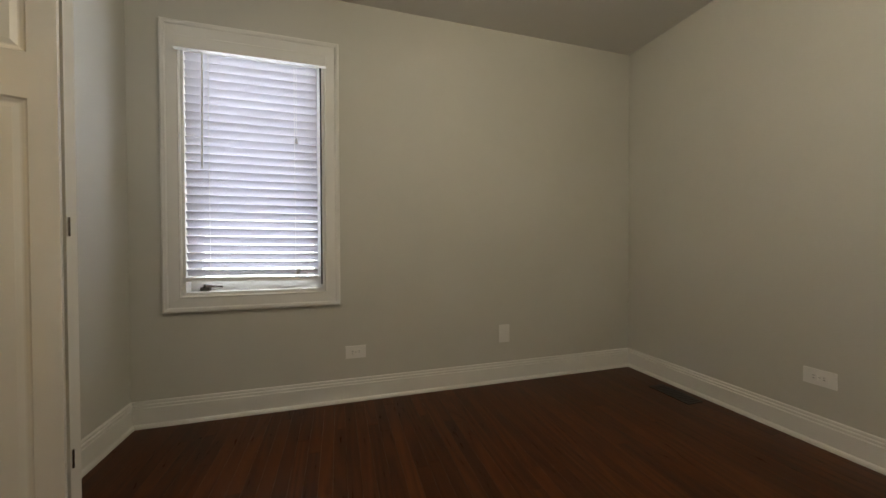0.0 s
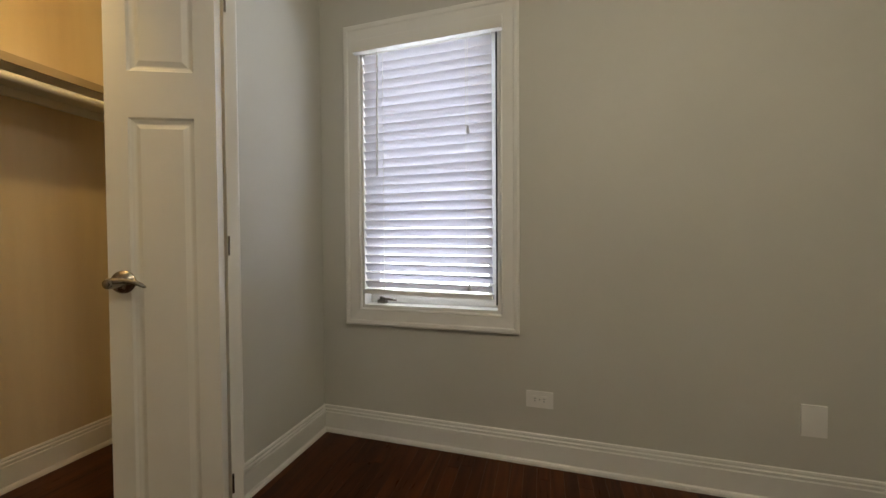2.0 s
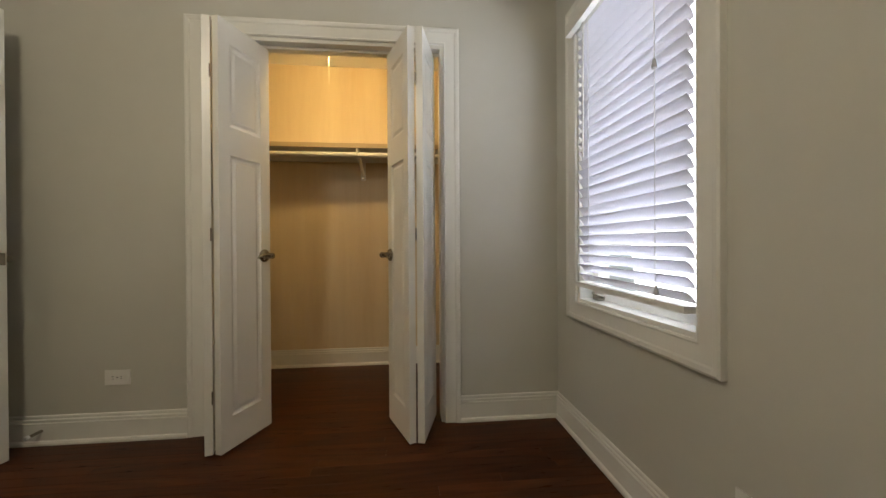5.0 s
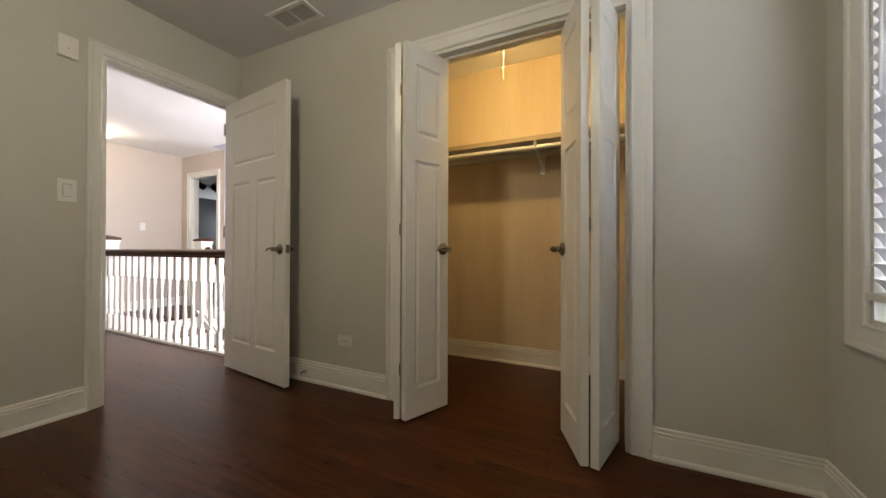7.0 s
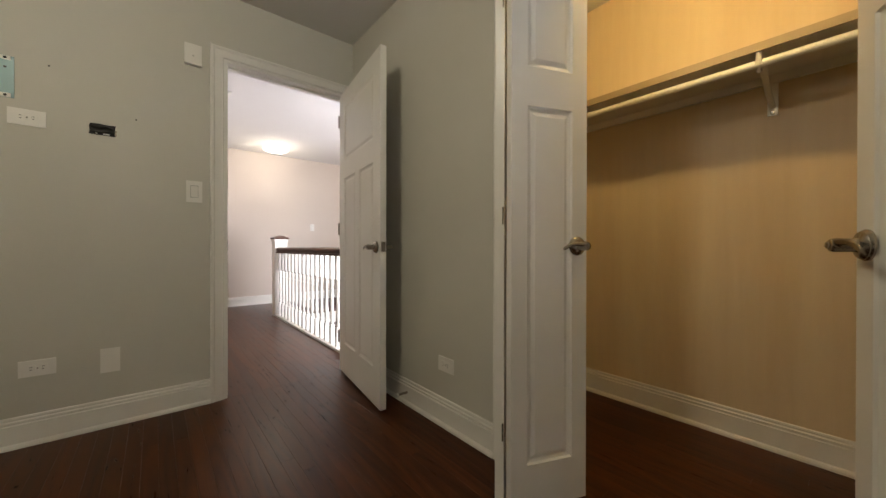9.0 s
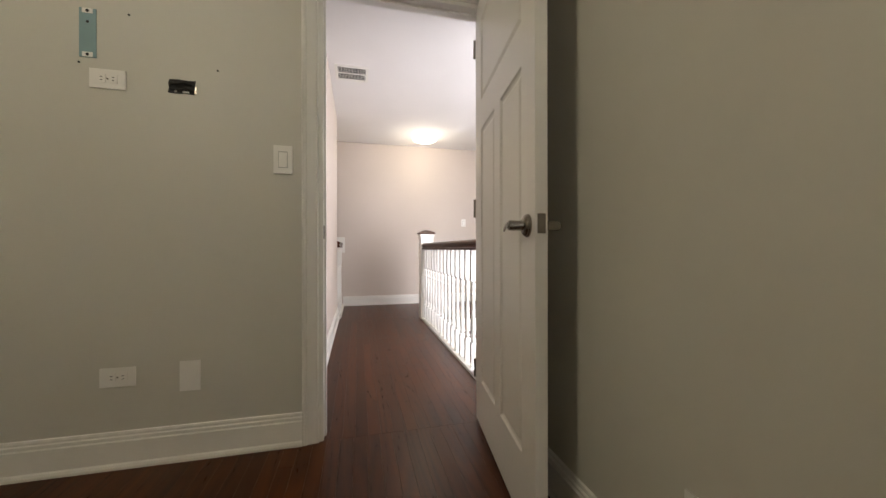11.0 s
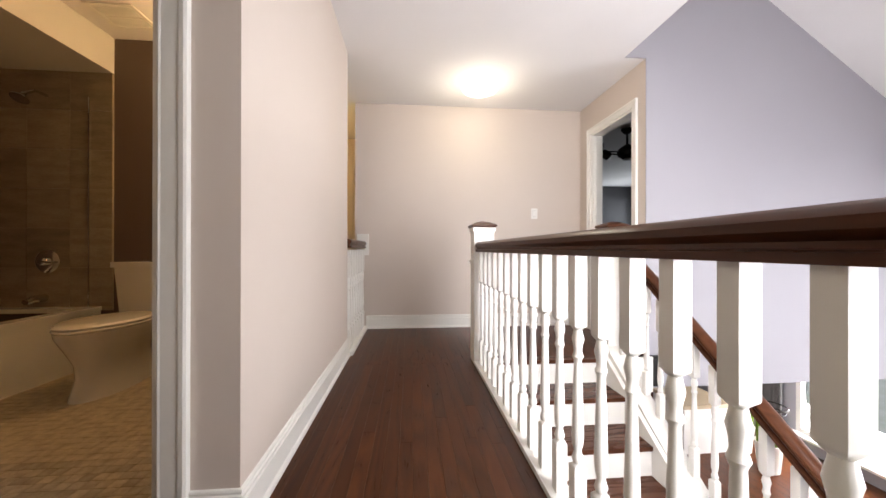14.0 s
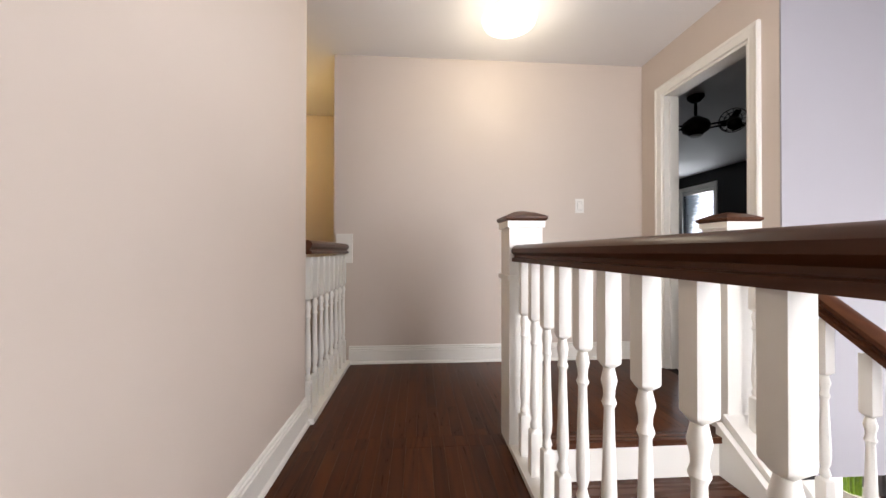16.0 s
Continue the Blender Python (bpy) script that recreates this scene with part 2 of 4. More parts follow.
def prism(bm, profile, p0, p1, uax, vax, m0=0.0, m1=0.0):
    """A moulding: a closed profile of (u, v) swept from p0 to p1, its ends mitred by m0 and m1 times u."""
    p0, p1, uax, vax = Vector(p0), Vector(p1), Vector(uax), Vector(vax)
    along = (p1 - p0).normalized()
    a = [bm.verts.new(p0 + u * uax + v * vax + along * m0 * u) for u, v in profile]
    b = [bm.verts.new(p1 + u * uax + v * vax + along * m1 * u) for u, v in profile]
    n = len(profile)
    for k in range(n):
        bm.faces.new((a[k], a[(k + 1) % n], b[(k + 1) % n], b[k]))
    bm.faces.new(a[::-1])
    bm.faces.new(b)
    bmesh.ops.recalc_face_normals(bm, faces=bm.faces[:])
    return bm


def lathe(bm, rings, seg=16, at=(0, 0, 0), turn=None):
    """A turned body from (radius, height) rings, capped at both ends."""
    m = Matrix.Translation(at) @ (turn or Matrix())
    loops = []
    for r, z in rings:
        loops.append([bm.verts.new(m @ Vector((r * math.cos(2 * math.pi * k / seg), r * math.sin(2 * math.pi * k / seg), z))) for k in range(seg)])
    for a, b in zip(loops, loops[1:]):
        for k in range(seg):
            bm.faces.new((a[k], a[(k + 1) % seg], b[(k + 1) % seg], b[k]))
    bm.faces.new(loops[0][::-1])
    bm.faces.new(loops[-1])
    return bm


def tube(bm, points, radius, seg=10):
    """A round rod along a line of points."""
    pts = [Vector(p) for p in points]
    loops = []
    for i, p in enumerate(pts):
        d = (pts[min(i + 1, len(pts) - 1)] - pts[max(i - 1, 0)]).normalized()
        side = d.orthogonal().normalized() if abs(d.z) > 0.9 else d.cross(Vector((0, 0, 1))).normalized()
        up = side.cross(d)
        r = radius[i] if isinstance(radius, (list, tuple)) else radius
        loops.append([bm.verts.new(p + r * (math.cos(2 * math.pi * k / seg) * side + math.sin(2 * math.pi * k / seg) * up)) for k in range(seg)])
    for a, b in zip(loops, loops[1:]):
        for k in range(seg):
            bm.faces.new((a[k], a[(k + 1) % seg], b[(k + 1) % seg], b[k]))
    bm.faces.new(loops[0][::-1])
    bm.faces.new(loops[-1])
    return bm


def part(name, bm, mat, parent=None, label="", smooth=False):
    """Link a bmesh as one mesh object, under a thing or a part."""
    bmesh.ops.recalc_face_normals(bm, faces=bm.faces[:])
    me = bpy.data.meshes.new(name)
    bm.to_mesh(me)
    bm.free()
    me.materials.append(mat)
    if smooth:
        me.shade_smooth()
        me.set_sharp_from_angle(angle=radians(35))
    ob = new(name, me)
    if parent:
        ob.parent = parent
    if label:
        ob["label"] = label
    return ob


def thing(name, label, category, where=None, group="", kind=""):
    ob = new(name)
    ob.empty_display_size = 0.1
    ob.matrix_basis = where or Matrix()
    return tagged(ob, label, category, group, kind)


def setting(name, bm, mat, label, category):
    return tagged(part(name, bm, mat), label, category, "", "structure")


def smoothstep(a):
    return a * a * (3 - 2 * a)


# ---- large structure ----
H = 2.45
HH = 2.457
LOW = -1.683
WN, WE, WS, WW = 2.185, 2.25, -1.237, -1.010
WC = WW - 0.115
setting("wall_north", boxes((-2.145, -0.768, WN, 2.33, 0, H), (-0.032, 2.37, WN, 2.33, 0, H), (-0.768, -0.032, WN, 2.33, 0, 0.691), (-0.768, -0.032, WN, 2.33, 2.088, H)), GREIGE, "greige painted bedroom wall with one window opening", "wall")
setting("wall_east", boxes((WE, 2.37, -1.335, WN, 0, H)), GREIGE, "plain greige painted bedroom wall", "wall")
setting("wall_south", boxes((-0.176, WE, -1.335, WS, 0, H), (-1.019, -0.176, -1.335, WS, 2.06, H)), GREIGE, "greige painted bedroom wall with the doorway to the hall", "wall")
setting("wall_west", boxes((WC, WW, WS, 0.295, 0, H), (WC, WW, 1.533, WN, 0, H), (WC, WW, 0.295, 1.533, 2.075, H)), GREIGE, "greige painted bedroom wall with the closet opening", "wall")
setting("wall_closet_back", boxes((-2.145, -2.025, -0.33, WN, 0, H)), CLOSET, "closet back wall with the bulb's warm cast put into its cream colour", "wall")
setting("wall_closet_side", boxes((-2.145, WC, -0.45, -0.33, 0, H)), CLOSET, "closet side wall with the bulb's warm cast put into its cream colour", "wall")
setting("ceiling_bedroom", boxes((-2.145, 2.37, -1.335, 2.33, H, 2.60)), CEILING, "flat off-white bedroom and closet ceiling", "ceiling")
setting("wall_foyer_north", boxes((-5.72, -2.75, -1.335, WS, LOW, 4.4), (-1.25, -1.019, -1.335, WS, LOW, 4.4), (-2.75, -1.25, -1.335, WS, LOW, 0.2), (-2.75, -1.25, -1.335, WS, 2.35, 4.4)), LAVENDER, "pale grey wall of the two-storey stairwell", "wall")
setting("wall_alcove_east", boxes((1.15, 1.27, -2.27, -1.335, 0, HH)), BEIGE, "beige painted wall beside the bathroom door", "wall")
setting("wall_bathroom_north", boxes((-0.10, 0.131, -2.385, -2.27, 0, HH), (0.893, 2.72, -2.385, -2.27, 0, HH), (0.131, 0.893, -2.385, -2.27, 2.06, HH)), BEIGE, "beige painted wall with the bathroom doorway", "wall")
setting("wall_hall_east", boxes((-0.10, 0.015, -4.043, -2.385, 0, HH)), BEIGE, "long beige painted hall wall", "wall")
setting("wall_bathroom_back", boxes((0.015, 2.72, -4.14, -4.02, 0, HH)), BROWN, "dark brown painted bathroom wall", "wall")
setting("wall_bathroom_east", boxes((2.60, 2.72, -4.02, -2.385, 0, HH)), BROWN, "bathroom wall behind the tub", "wall")
setting("wall_hall_south", boxes((-2.67, -0.008, -5.138, -5.018, 0, HH)), BEIGE, "beige painted wall at the end of the hall", "wall")
setting("wall_hall_west", boxes((-2.67, -2.557, -5.018, -4.765, 0, HH), (-2.67, -2.557, -4.058, -3.895, 0, HH), (-2.67, -2.557, -4.765, -4.058, 2.105, HH)), BEIGE, "beige painted wall with the dark bedroom's doorway", "wall")
setting("wall_gable", boxes((-6.4, -2.67, -4.02, -3.885, -0.283, 4.4), (-2.67, -2.557, -3.893, -3.885, -0.283, HH), (-2.67, -2.375, -3.90, -3.885, HH, 4.4)), LAVENDER, "tall pale grey gable wall over the stairwell", "wall")
setting("wall_back_stair_south", boxes((-0.2, 1.42, -6.42, -6.30, LOW, HH)), BEIGE, "warm-lit wall of the second stairwell", "wall")
setting("wall_back_stair_east", boxes((1.30, 1.42, -6.30, -4.14, LOW, HH)), BEIGE, "side wall of the second stairwell", "wall")
setting("wall_back_stair_west", boxes((-0.101, -0.008, -6.30, -5.138, LOW, HH), (-0.101, -0.008, -5.138, -4.043, LOW, -0.30), (-0.101, -0.008, -5.138, -5.018, -0.30, 0.0)), BEIGE, "inner wall of the second stairwell", "wall")
setting("wall_back_stair_north", boxes((-0.008, 1.30, -4.14, -4.02, LOW, 0.0)), BEIGE, "lower wall of the second stairwell", "wall")
setting("ceiling_hall", boxes((-2.375, 2.72, -3.90, -1.335, HH, 2.60), (-2.67, 2.72, -6.42, -3.90, HH, 2.60), (-2.375, -2.295, -3.885, -1.335, 2.60, 4.3)), WHITE_CEIL, "flat white ceiling over the hall and landing", "ceiling")
roof = bmesh.new()
prism(roof, [(0, 0), (-3.42, -2.377), (-3.42, -2.2), (0, 0.18)], (-2.375, -4.02, 3.915), (-2.375, -1.237, 3.915), (1, 0, 0), (0, 0, 1))
setting("ceiling_vault", roof, WHITE_CEIL, "sloping white ceiling over the stairwell", "ceiling")
setting("wall_foyer_west", boxes(
    (-5.72, -5.6, -8.0, -5.25, LOW, -0.283), (-5.72, -5.6, -5.25, -4.0, LOW, -1.48), (-5.72, -5.6, -5.25, -4.0, -0.42, -0.283),
    (-5.72, -5.6, -4.0, -3.2, LOW, -0.283), (-5.72, -5.6, -3.885, -3.2, -0.283, 1.70), (-5.72, -5.6, -3.2, -1.5, LOW, -1.2), (-5.72, -5.6, -3.2, -1.5, 1.45, 1.70), (-5.72, -5.6, -1.5, -1.335, LOW, 1.70)), LAVENDER, "pale grey outer wall with a downstairs window", "wall")
setting("wall_lower_south", boxes((-5.72, -1.17, -8.12, -8.0, LOW, -0.283)), LAVENDER, "far wall of the downstairs room", "wall")
setting("wall_lower_east", boxes((-1.21, -1.09, -8.0, -1.335, LOW, -0.283)), LAVENDER, "white wall under the hall beside the stairs", "wall")
setting("floor_lower", boxes((-5.72, -1.09, -8.12, -1.237, LOW - 0.12, LOW)), FLOOR, "dark wooden downstairs floor", "floor")
setting("floor_back_stair", boxes((-0.101, 1.42, -6.42, -4.02, LOW - 0.12, LOW)), FLOOR, "dark wooden floor at the foot of the second stairwell", "floor")
setting("ceiling_lower", boxes((-6.4, -2.67, -9.62, -4.02, -0.283, -0.004)), WHITE_CEIL, "white ceiling of the downstairs room", "ceiling")
setting("wall_dark_room_west", boxes((-6.37, -6.25, -9.5, -9.19, 0, HH), (-6.37, -6.25, -8.42, -4.02, 0, HH), (-6.37, -6.25, -9.19, -8.42, 0, 0.8), (-6.37, -6.25, -9.19, -8.42, 2.14, HH)), DARK, "charcoal painted bedroom wall with a window", "wall")
setting("wall_dark_room_south", boxes((-6.37, -2.5, -9.62, -9.5, 0, HH)), DARK, "charcoal painted bedroom wall", "wall")
setting("wall_dark_room_east", boxes((-2.67, -2.5, -9.5, -5.138, 0, HH)), DARK, "charcoal painted bedroom wall", "wall")
setting("wall_dark_room_north", boxes((-6.25, -2.67, -4.035, -4.021, 0, HH)), DARK, "charcoal painted bedroom wall", "wall")
setting("floor_dark_room", boxes((-6.25, -2.67, -9.5, -4.035, -0.002, 0.0)), FLOOR, "dark wooden bedroom floor", "floor")
setting("ceiling_dark_room", boxes((-6.4, -2.67, -9.62, -4.02, HH, 2.60)), CEILING, "grey-lit flat bedroom ceiling", "ceiling")
setting("ground", boxes((-400, 400, -400, 400, -3.2, -3.1)), GRASS, "pale bright yard outside the house", "ground")
# sub-floors below the boards
setting("subfloor_bedroom", boxes((-2.145, 2.37, -1.30, 2.33, -0.25, -0.012)), GAP, "dark sub-floor under the bedroom boards", "floor")
setting("subfloor_hall", boxes((-1.165, 1.27, -2.33, -1.30, -0.25, -0.012), (-1.165, 0.015, -3.83, -2.33, -0.25, -0.012), (-2.67, -0.101, -5.138, -3.83, -0.25, -0.012)), GAP, "dark sub-floor under the hall boards", "floor")
setting("subfloor_bathroom", boxes((0.015, 2.72, -4.14, -2.33, -0.25, -0.006)), GROUT, "grouted bathroom floor bed", "floor")

# ---- mouldings ----
BASE = [(0, 0), (0.026, 0), (0.026, 0.010), (0.022, 0.018), (0.015, 0.022), (0.015, 0.104), (0.008, 0.107), (0.008, 0.110), (0.013, 0.113), (0.013, 0.121), (0.0065, 0.124), (0.0065, 0.128), (0.009, 0.132), (0.007, 0.139), (0, 0.141)]
CASE = [(0, 0), (0, 0.012), (0.006, 0.016), (0.012, 0.014), (0.060, 0.017), (0.066, 0.022), (0.080, 0.024), (0.088, 0.020), (0.088, 0)]


def baseboard(p0, p1, into, m0=0.0, m1=0.0, label="white moulded baseboard with shoe mould"):
    bm = bmesh.new()
    prism(bm, BASE, (*p0, 0), (*p1, 0), (*into, 0), (0, 0, 1), m0, m1)
    return setting("baseboard", bm, TRIM, label, "baseboard")


baseboard((WW, WN), (WE, WN), (0, -1), 1, -1)
baseboard((WE, WN), (WE, WS), (-1, 0), 1, -1)
baseboard((WE, WS), (-0.108, WS), (0, 1), 1, 0)
baseboard((WW, WN), (WW, 1.621), (1, 0), 1, 0)
baseboard((WW, 0.207), (WW, WS), (1, 0), 0, 0)
baseboard((-2.025, WN), (-2.025, -0.33), (1, 0), 1, -1)
baseboard((WC, -0.33), (-2.025, -0.33), (0, 1), 0, -1)
baseboard((-2.025, WN), (WC, WN), (0, -1), 1, 0)
baseboard((-0.10, -2.27), (-0.10, -4.043), (-1, 0), -1, 0)
baseboard((0.043, -2.27), (-0.10, -2.27), (0, 1), 0, 1)
baseboard((-0.13, -5.018), (-2.557, -5.018), (0, 1), 0, -1)
baseboard((-2.557, -5.018), (-2.557, -4.833), (1, 0), 1, 0)
baseboard((-2.557, -3.99), (-2.557, -3.895), (1, 0), 0, 0)


def casing(name, a, b, top, bottom, along, out, label, right=0.088, left=0.088, category="door frame", sill=False, head=0.088):
    """A mitred moulded frame on a wall face round an opening from a to b, measured along an axis."""
    ob = thing(name, label, category, kind="structure")
    along, out = Vector(along), Vector(out)
    up = Vector((0, 0, 1))

    def at(s, z):
        return along * s + up * z + out * 0.0

    base = casing_origin[name]
    sides = [("side_casing", at(a, bottom), at(a, top), -along, 0 if not sill else -1, 1), ("side_casing", at(b, bottom), at(b, top), along, 0 if not sill else -1, 1), ("head_casing", at(a, top), at(b, top), up, -1, 1)]
    if sill:
        sides.append(("sill_casing", at(a, bottom), at(b, bottom), -up, -1, 1))
    for label_, p0, p1, u, m0, m1 in sides:
        wide = left if (label_ == "side_casing" and u == -along) else right if label_ == "side_casing" else head
        prof = [(x * wide / 0.088, y) for x, y in CASE]
        bm = bmesh.new()
        prism(bm, prof, p0 + base, p1 + base, u, out, m0, m1)
        part(label_, bm, TRIM, ob)
    return ob


casing_origin = {
    "door_frame_bedroom": Vector((0, WS, 0)), "door_frame_bedroom_hall": Vector((0, -1.335, 0)), "door_frame_closet": Vector((WW, 0, 0)),
    "window_frame_bedroom": Vector((0, WN, 0)), "door_frame_bathroom": Vector((0, -2.27, 0)), "door_frame_dark_room": Vector((-2.557, 0, 0)),
    "window_frame_dark_room": Vector((-6.25, 0, 0)),
}
casing("door_frame_bedroom", -1.019, -0.176, 2.06, 0, (1, 0, 0), (0, 1, 0), "white moulded casing round the bedroom doorway", left=0.006, right=0.068, head=0.062)
casing("door_frame_bedroom_hall", -1.019, -0.176, 2.06, 0, (1, 0, 0), (0, -1, 0), "white moulded casing on the hall side of the doorway", left=0.088)
casing("door_frame_closet", 0.295, 1.533, 2.075, 0, (0, 1, 0), (1, 0, 0), "white moulded casing round the closet opening")
casing("window_frame_bedroom", -0.768, -0.032, 2.088, 0.691, (1, 0, 0), (0, -1, 0), "white moulded picture-frame casing round the window", category="window frame", sill=True)
casing("door_frame_bathroom", 0.131, 0.893, 2.06, 0, (1, 0, 0), (0, 1, 0), "white moulded casing round the bathroom doorway")
casing("door_frame_dark_room", -4.765, -4.058, 2.105, 0, (0, 1, 0), (1, 0, 0), "white moulded casing round the dark bedroom's doorway", left=0.068, right=0.068, head=0.068)
casing("window_frame_dark_room", -9.19, -8.42, 2.14, 0.8, (0, 1, 0), (1, 0, 0), "white casing round the dark bedroom's window", category="window frame", sill=True)


def jamb(label, rows, stops):
    ob = thing("door_jamb", label, "door jamb", kind="structure")
    for r in rows:
        part("jamb_board", boxes(r), TRIM, ob)
    for r in stops:
        part("door_stop_strip", soft(boxes(r), 0.003), TRIM, ob)
    return ob


jb = jamb("white jamb lining the bedroom doorway",
     [(-0.195, -0.176, -1.337, WS + 0.002, 0, 2.06), (-1.019, -1.000, -1.337, WS + 0.002, 0, 2.06), (-1.000, -0.195, -1.337, WS + 0.002, 2.041, 2.06)],
     [(-0.203, -0.195, -1.318, -1.28, 0, 2.029), (-1.000, -0.992, -1.318, -1.28, 0, 2.029), (-1.000, -0.195, -1.318, -1.28, 2.029, 2.041)])
sp = part("strike_plate", soft(boxes((-0.1985, -0.1952, -1.272, -1.242, 0.90, 0.96)), 0.001), NICKEL, jb, "satin nickel strike plate")
part("strike_hole", boxes((-0.199, -0.1983, -1.264, -1.25, 0.918, 0.942)), BLACK, sp)
jamb("white jamb lining the closet opening",
     [(WC - 0.002, WW + 0.002, 0.295, 0.312, 0, 2.075), (WC - 0.002, WW + 0.002, 1.516, 1.533, 0, 2.075), (WC - 0.002, WW + 0.002, 0.312, 1.516, 2.056, 2.075)], [])
jamb("white jamb lining the bathroom doorway",
     [(0.131, 0.149, -2.387, -2.268, 0, 2.06), (0.875, 0.893, -2.387, -2.268, 0, 2.06), (0.149, 0.875, -2.387, -2.268, 2.042, 2.06)],
     [(0.149, 0.160, -2.35, -2.31, 0, 2.03), (0.864, 0.875, -2.35, -2.31, 0, 2.03)])
jamb("white jamb lining the dark bedroom's doorway",
     [(-2.672, -2.555, -4.765, -4.747, 0, 2.105), (-2.672, -2.555, -4.076, -4.058, 0, 2.105), (-2.672, -2.555, -4.747, -4.076, 2.087, 2.105)],
     [(-2.63, -2.595, -4.747, -4.735, 0, 2.075), (-2.63, -2.595, -4.088, -4.076, 0, 2.075)])
track = thing("closet_door_track", "white metal track in the closet head", "door track")
part("rail", boxes((-1.085, -1.055, 0.312, 1.516, 2.042, 2.056)), TRIM, track)


# ---- doors ----
RINGS = [(0.0, 0.0), (0.005, -0.006), (0.014, -0.009), (0.018, -0.009), (0.032, -0.003)]


def door_frame_mesh(w, h, t, panels):
    """Stiles and rails of a moulded door, x along its width, y its thickness, with holes where the panels sit."""
    xs = sorted({0.0, w, *[p[0] for p in panels], *[p[1] for p in panels]})
    zs = sorted({0.0, h, *[p[2] for p in panels], *[p[3] for p in panels]})
    bm = bmesh.new()
    for y in (0.0, -t):
        grid = [[bm.verts.new((x, y, z)) for x in xs] for z in zs]
        for i in range(len(zs) - 1):
            for j in range(len(xs) - 1):
                cx, cz = (xs[j] + xs[j + 1]) / 2, (zs[i] + zs[i + 1]) / 2
                if any(p[0] < cx < p[1] and p[2] < cz < p[3] for p in panels):
                    continue
                bm.faces.new((grid[i][j], grid[i][j + 1], grid[i + 1][j + 1], grid[i + 1][j]))
        rim = [*grid[0], *[g[-1] for g in grid[1:]], *grid[-1][-2::-1], *[g[0] for g in grid[-2:0:-1]]]
        if y == 0.0:
            front = rim
    n = len(front)
    for k in range(n):
        bm.faces.new((front[k], front[(k + 1) % n], rim[(k + 1) % n], rim[k]))
    return bm


def door_panel_mesh(x0, x1, z0, z1, t):
    bm = bmesh.new()
    for side in (0, 1):
        loops = []
        for inset, deep in RINGS:
            y = deep if side == 0 else -t - deep
            loops.append([bm.verts.new(c) for c in ((x0 + inset, y, z0 + inset), (x1 - inset, y, z0 + inset), (x1 - inset, y, z1 - inset), (x0 + inset, y, z1 - inset))])
        for a, b in zip(loops, loops[1:]):
            for k in range(4):
                bm.faces.new((a[k], a[(k + 1) % 4], b[(k + 1) % 4], b[k]))
        bm.faces.new(loops[-1])
    return bm


def lever(parent, x, z, out, way, y0):
    """A drooping lever handle with round rose on a face at y0; out: +1 or -1 along y; way: +1 or -1 along x."""
    bm = lathe(bmesh.new(), [(0.034, 0), (0.034, 0.004), (0.031, 0.007), (0.031, 0.009), (0.027, 0.014), (0.0165, 0.018), (0.0145, 0.024), (0.0150, 0.052), (0.0135, 0.058), (0.0095, 0.060)], 24, (x, y0, z), pose(0, 0, 0, -90 * out))
    rose = part("handle_rose", bm, NICKEL, parent, "satin nickel lever handle", True)
    # the blade leaves the neck's crown, thins, then droops to a leaf-shaped tip
    bm = bmesh.new()
    loops = []
    for a, half_high, half_deep in ((0.0, 0.0120, 0.0110), (0.12, 0.0110, 0.0090), (0.25, 0.0080, 0.0062), (0.42, 0.0066, 0.0050), (0.60, 0.0068, 0.0044), (0.76, 0.0074, 0.0038), (0.92, 0.0072, 0.0030), (1.0, 0.0030, 0.0016)):
        cx, cy, cz = x + way * (-0.004 + 0.095 * a), y0 + out * (0.049 - 0.003 * a), z + 0.003 + 0.010 * math.sin(2.2 * a) - 0.022 * a ** 2
        loops.append([bm.verts.new((cx, cy + out * half_deep * math.cos(math.pi * k / 6), cz + half_high * math.sin(math.pi * k / 6))) for k in range(12)])
    for p, q in zip(loops, loops[1:]):
        for k in range(12):
            bm.faces.new((p[k], p[(k + 1) % 12], q[(k + 1) % 12], q[k]))
    bm.faces.new(loops[0][::-1])
    bm.faces.new(loops[-1])
    part("lever", bm, NICKEL, rose, "", True)
    part("lever_button", lathe(bmesh.new(), [(0.0078, 0), (0.0078, 0.0045), (0.006, 0.0055), (0.002, 0.0055)], 14, (x, y0 + out * 0.0585, z), pose(0, 0, 0, -90 * out)), NICKEL, rose, "", True)
    return rose


# bedroom door: hinged at the hall doorway, standing wide open beside the closet wall
door = thing("door_1", "white three-panel bedroom door standing wide open", "door", Matrix.Translation((-0.957, -1.262, 0.012)) @ pose(0, 0, 0, 0, 0, 82.5), kind="structure")
DP = [(0.115, 0.685, 1.54, 1.92), (0.115, 0.360, 0.215, 1.405), (0.440, 0.685, 0.215, 1.405)]
part("door_leaf", soft(door_frame_mesh(0.80, 2.035, 0.035, DP), 0.0015, 1), TRIM, door)
for p in DP:
    part("door_panel", door_panel_mesh(*p, 0.035), TRIM, door)
# the leaf's width runs from the hinge; its room face looks away from the closet wall
lever(door, 0.742, 0.91, -1, -1, -0.035)
lever(door, 0.742, 0.91, 1, -1, 0.0)
part("latch_plate", soft(boxes((0.7995, 0.802, -0.029, -0.006, 0.885, 0.940)), 0.0008), NICKEL, door, "satin nickel latch plate")
for z in (0.20, 1.0, 1.80):
    part("hinge", lathe(bmesh.new(), [(0.006, 0), (0.006, 0.09)], 10, (-0.004, -0.041, z)), NICKEL, door, "satin nickel hinge", True)


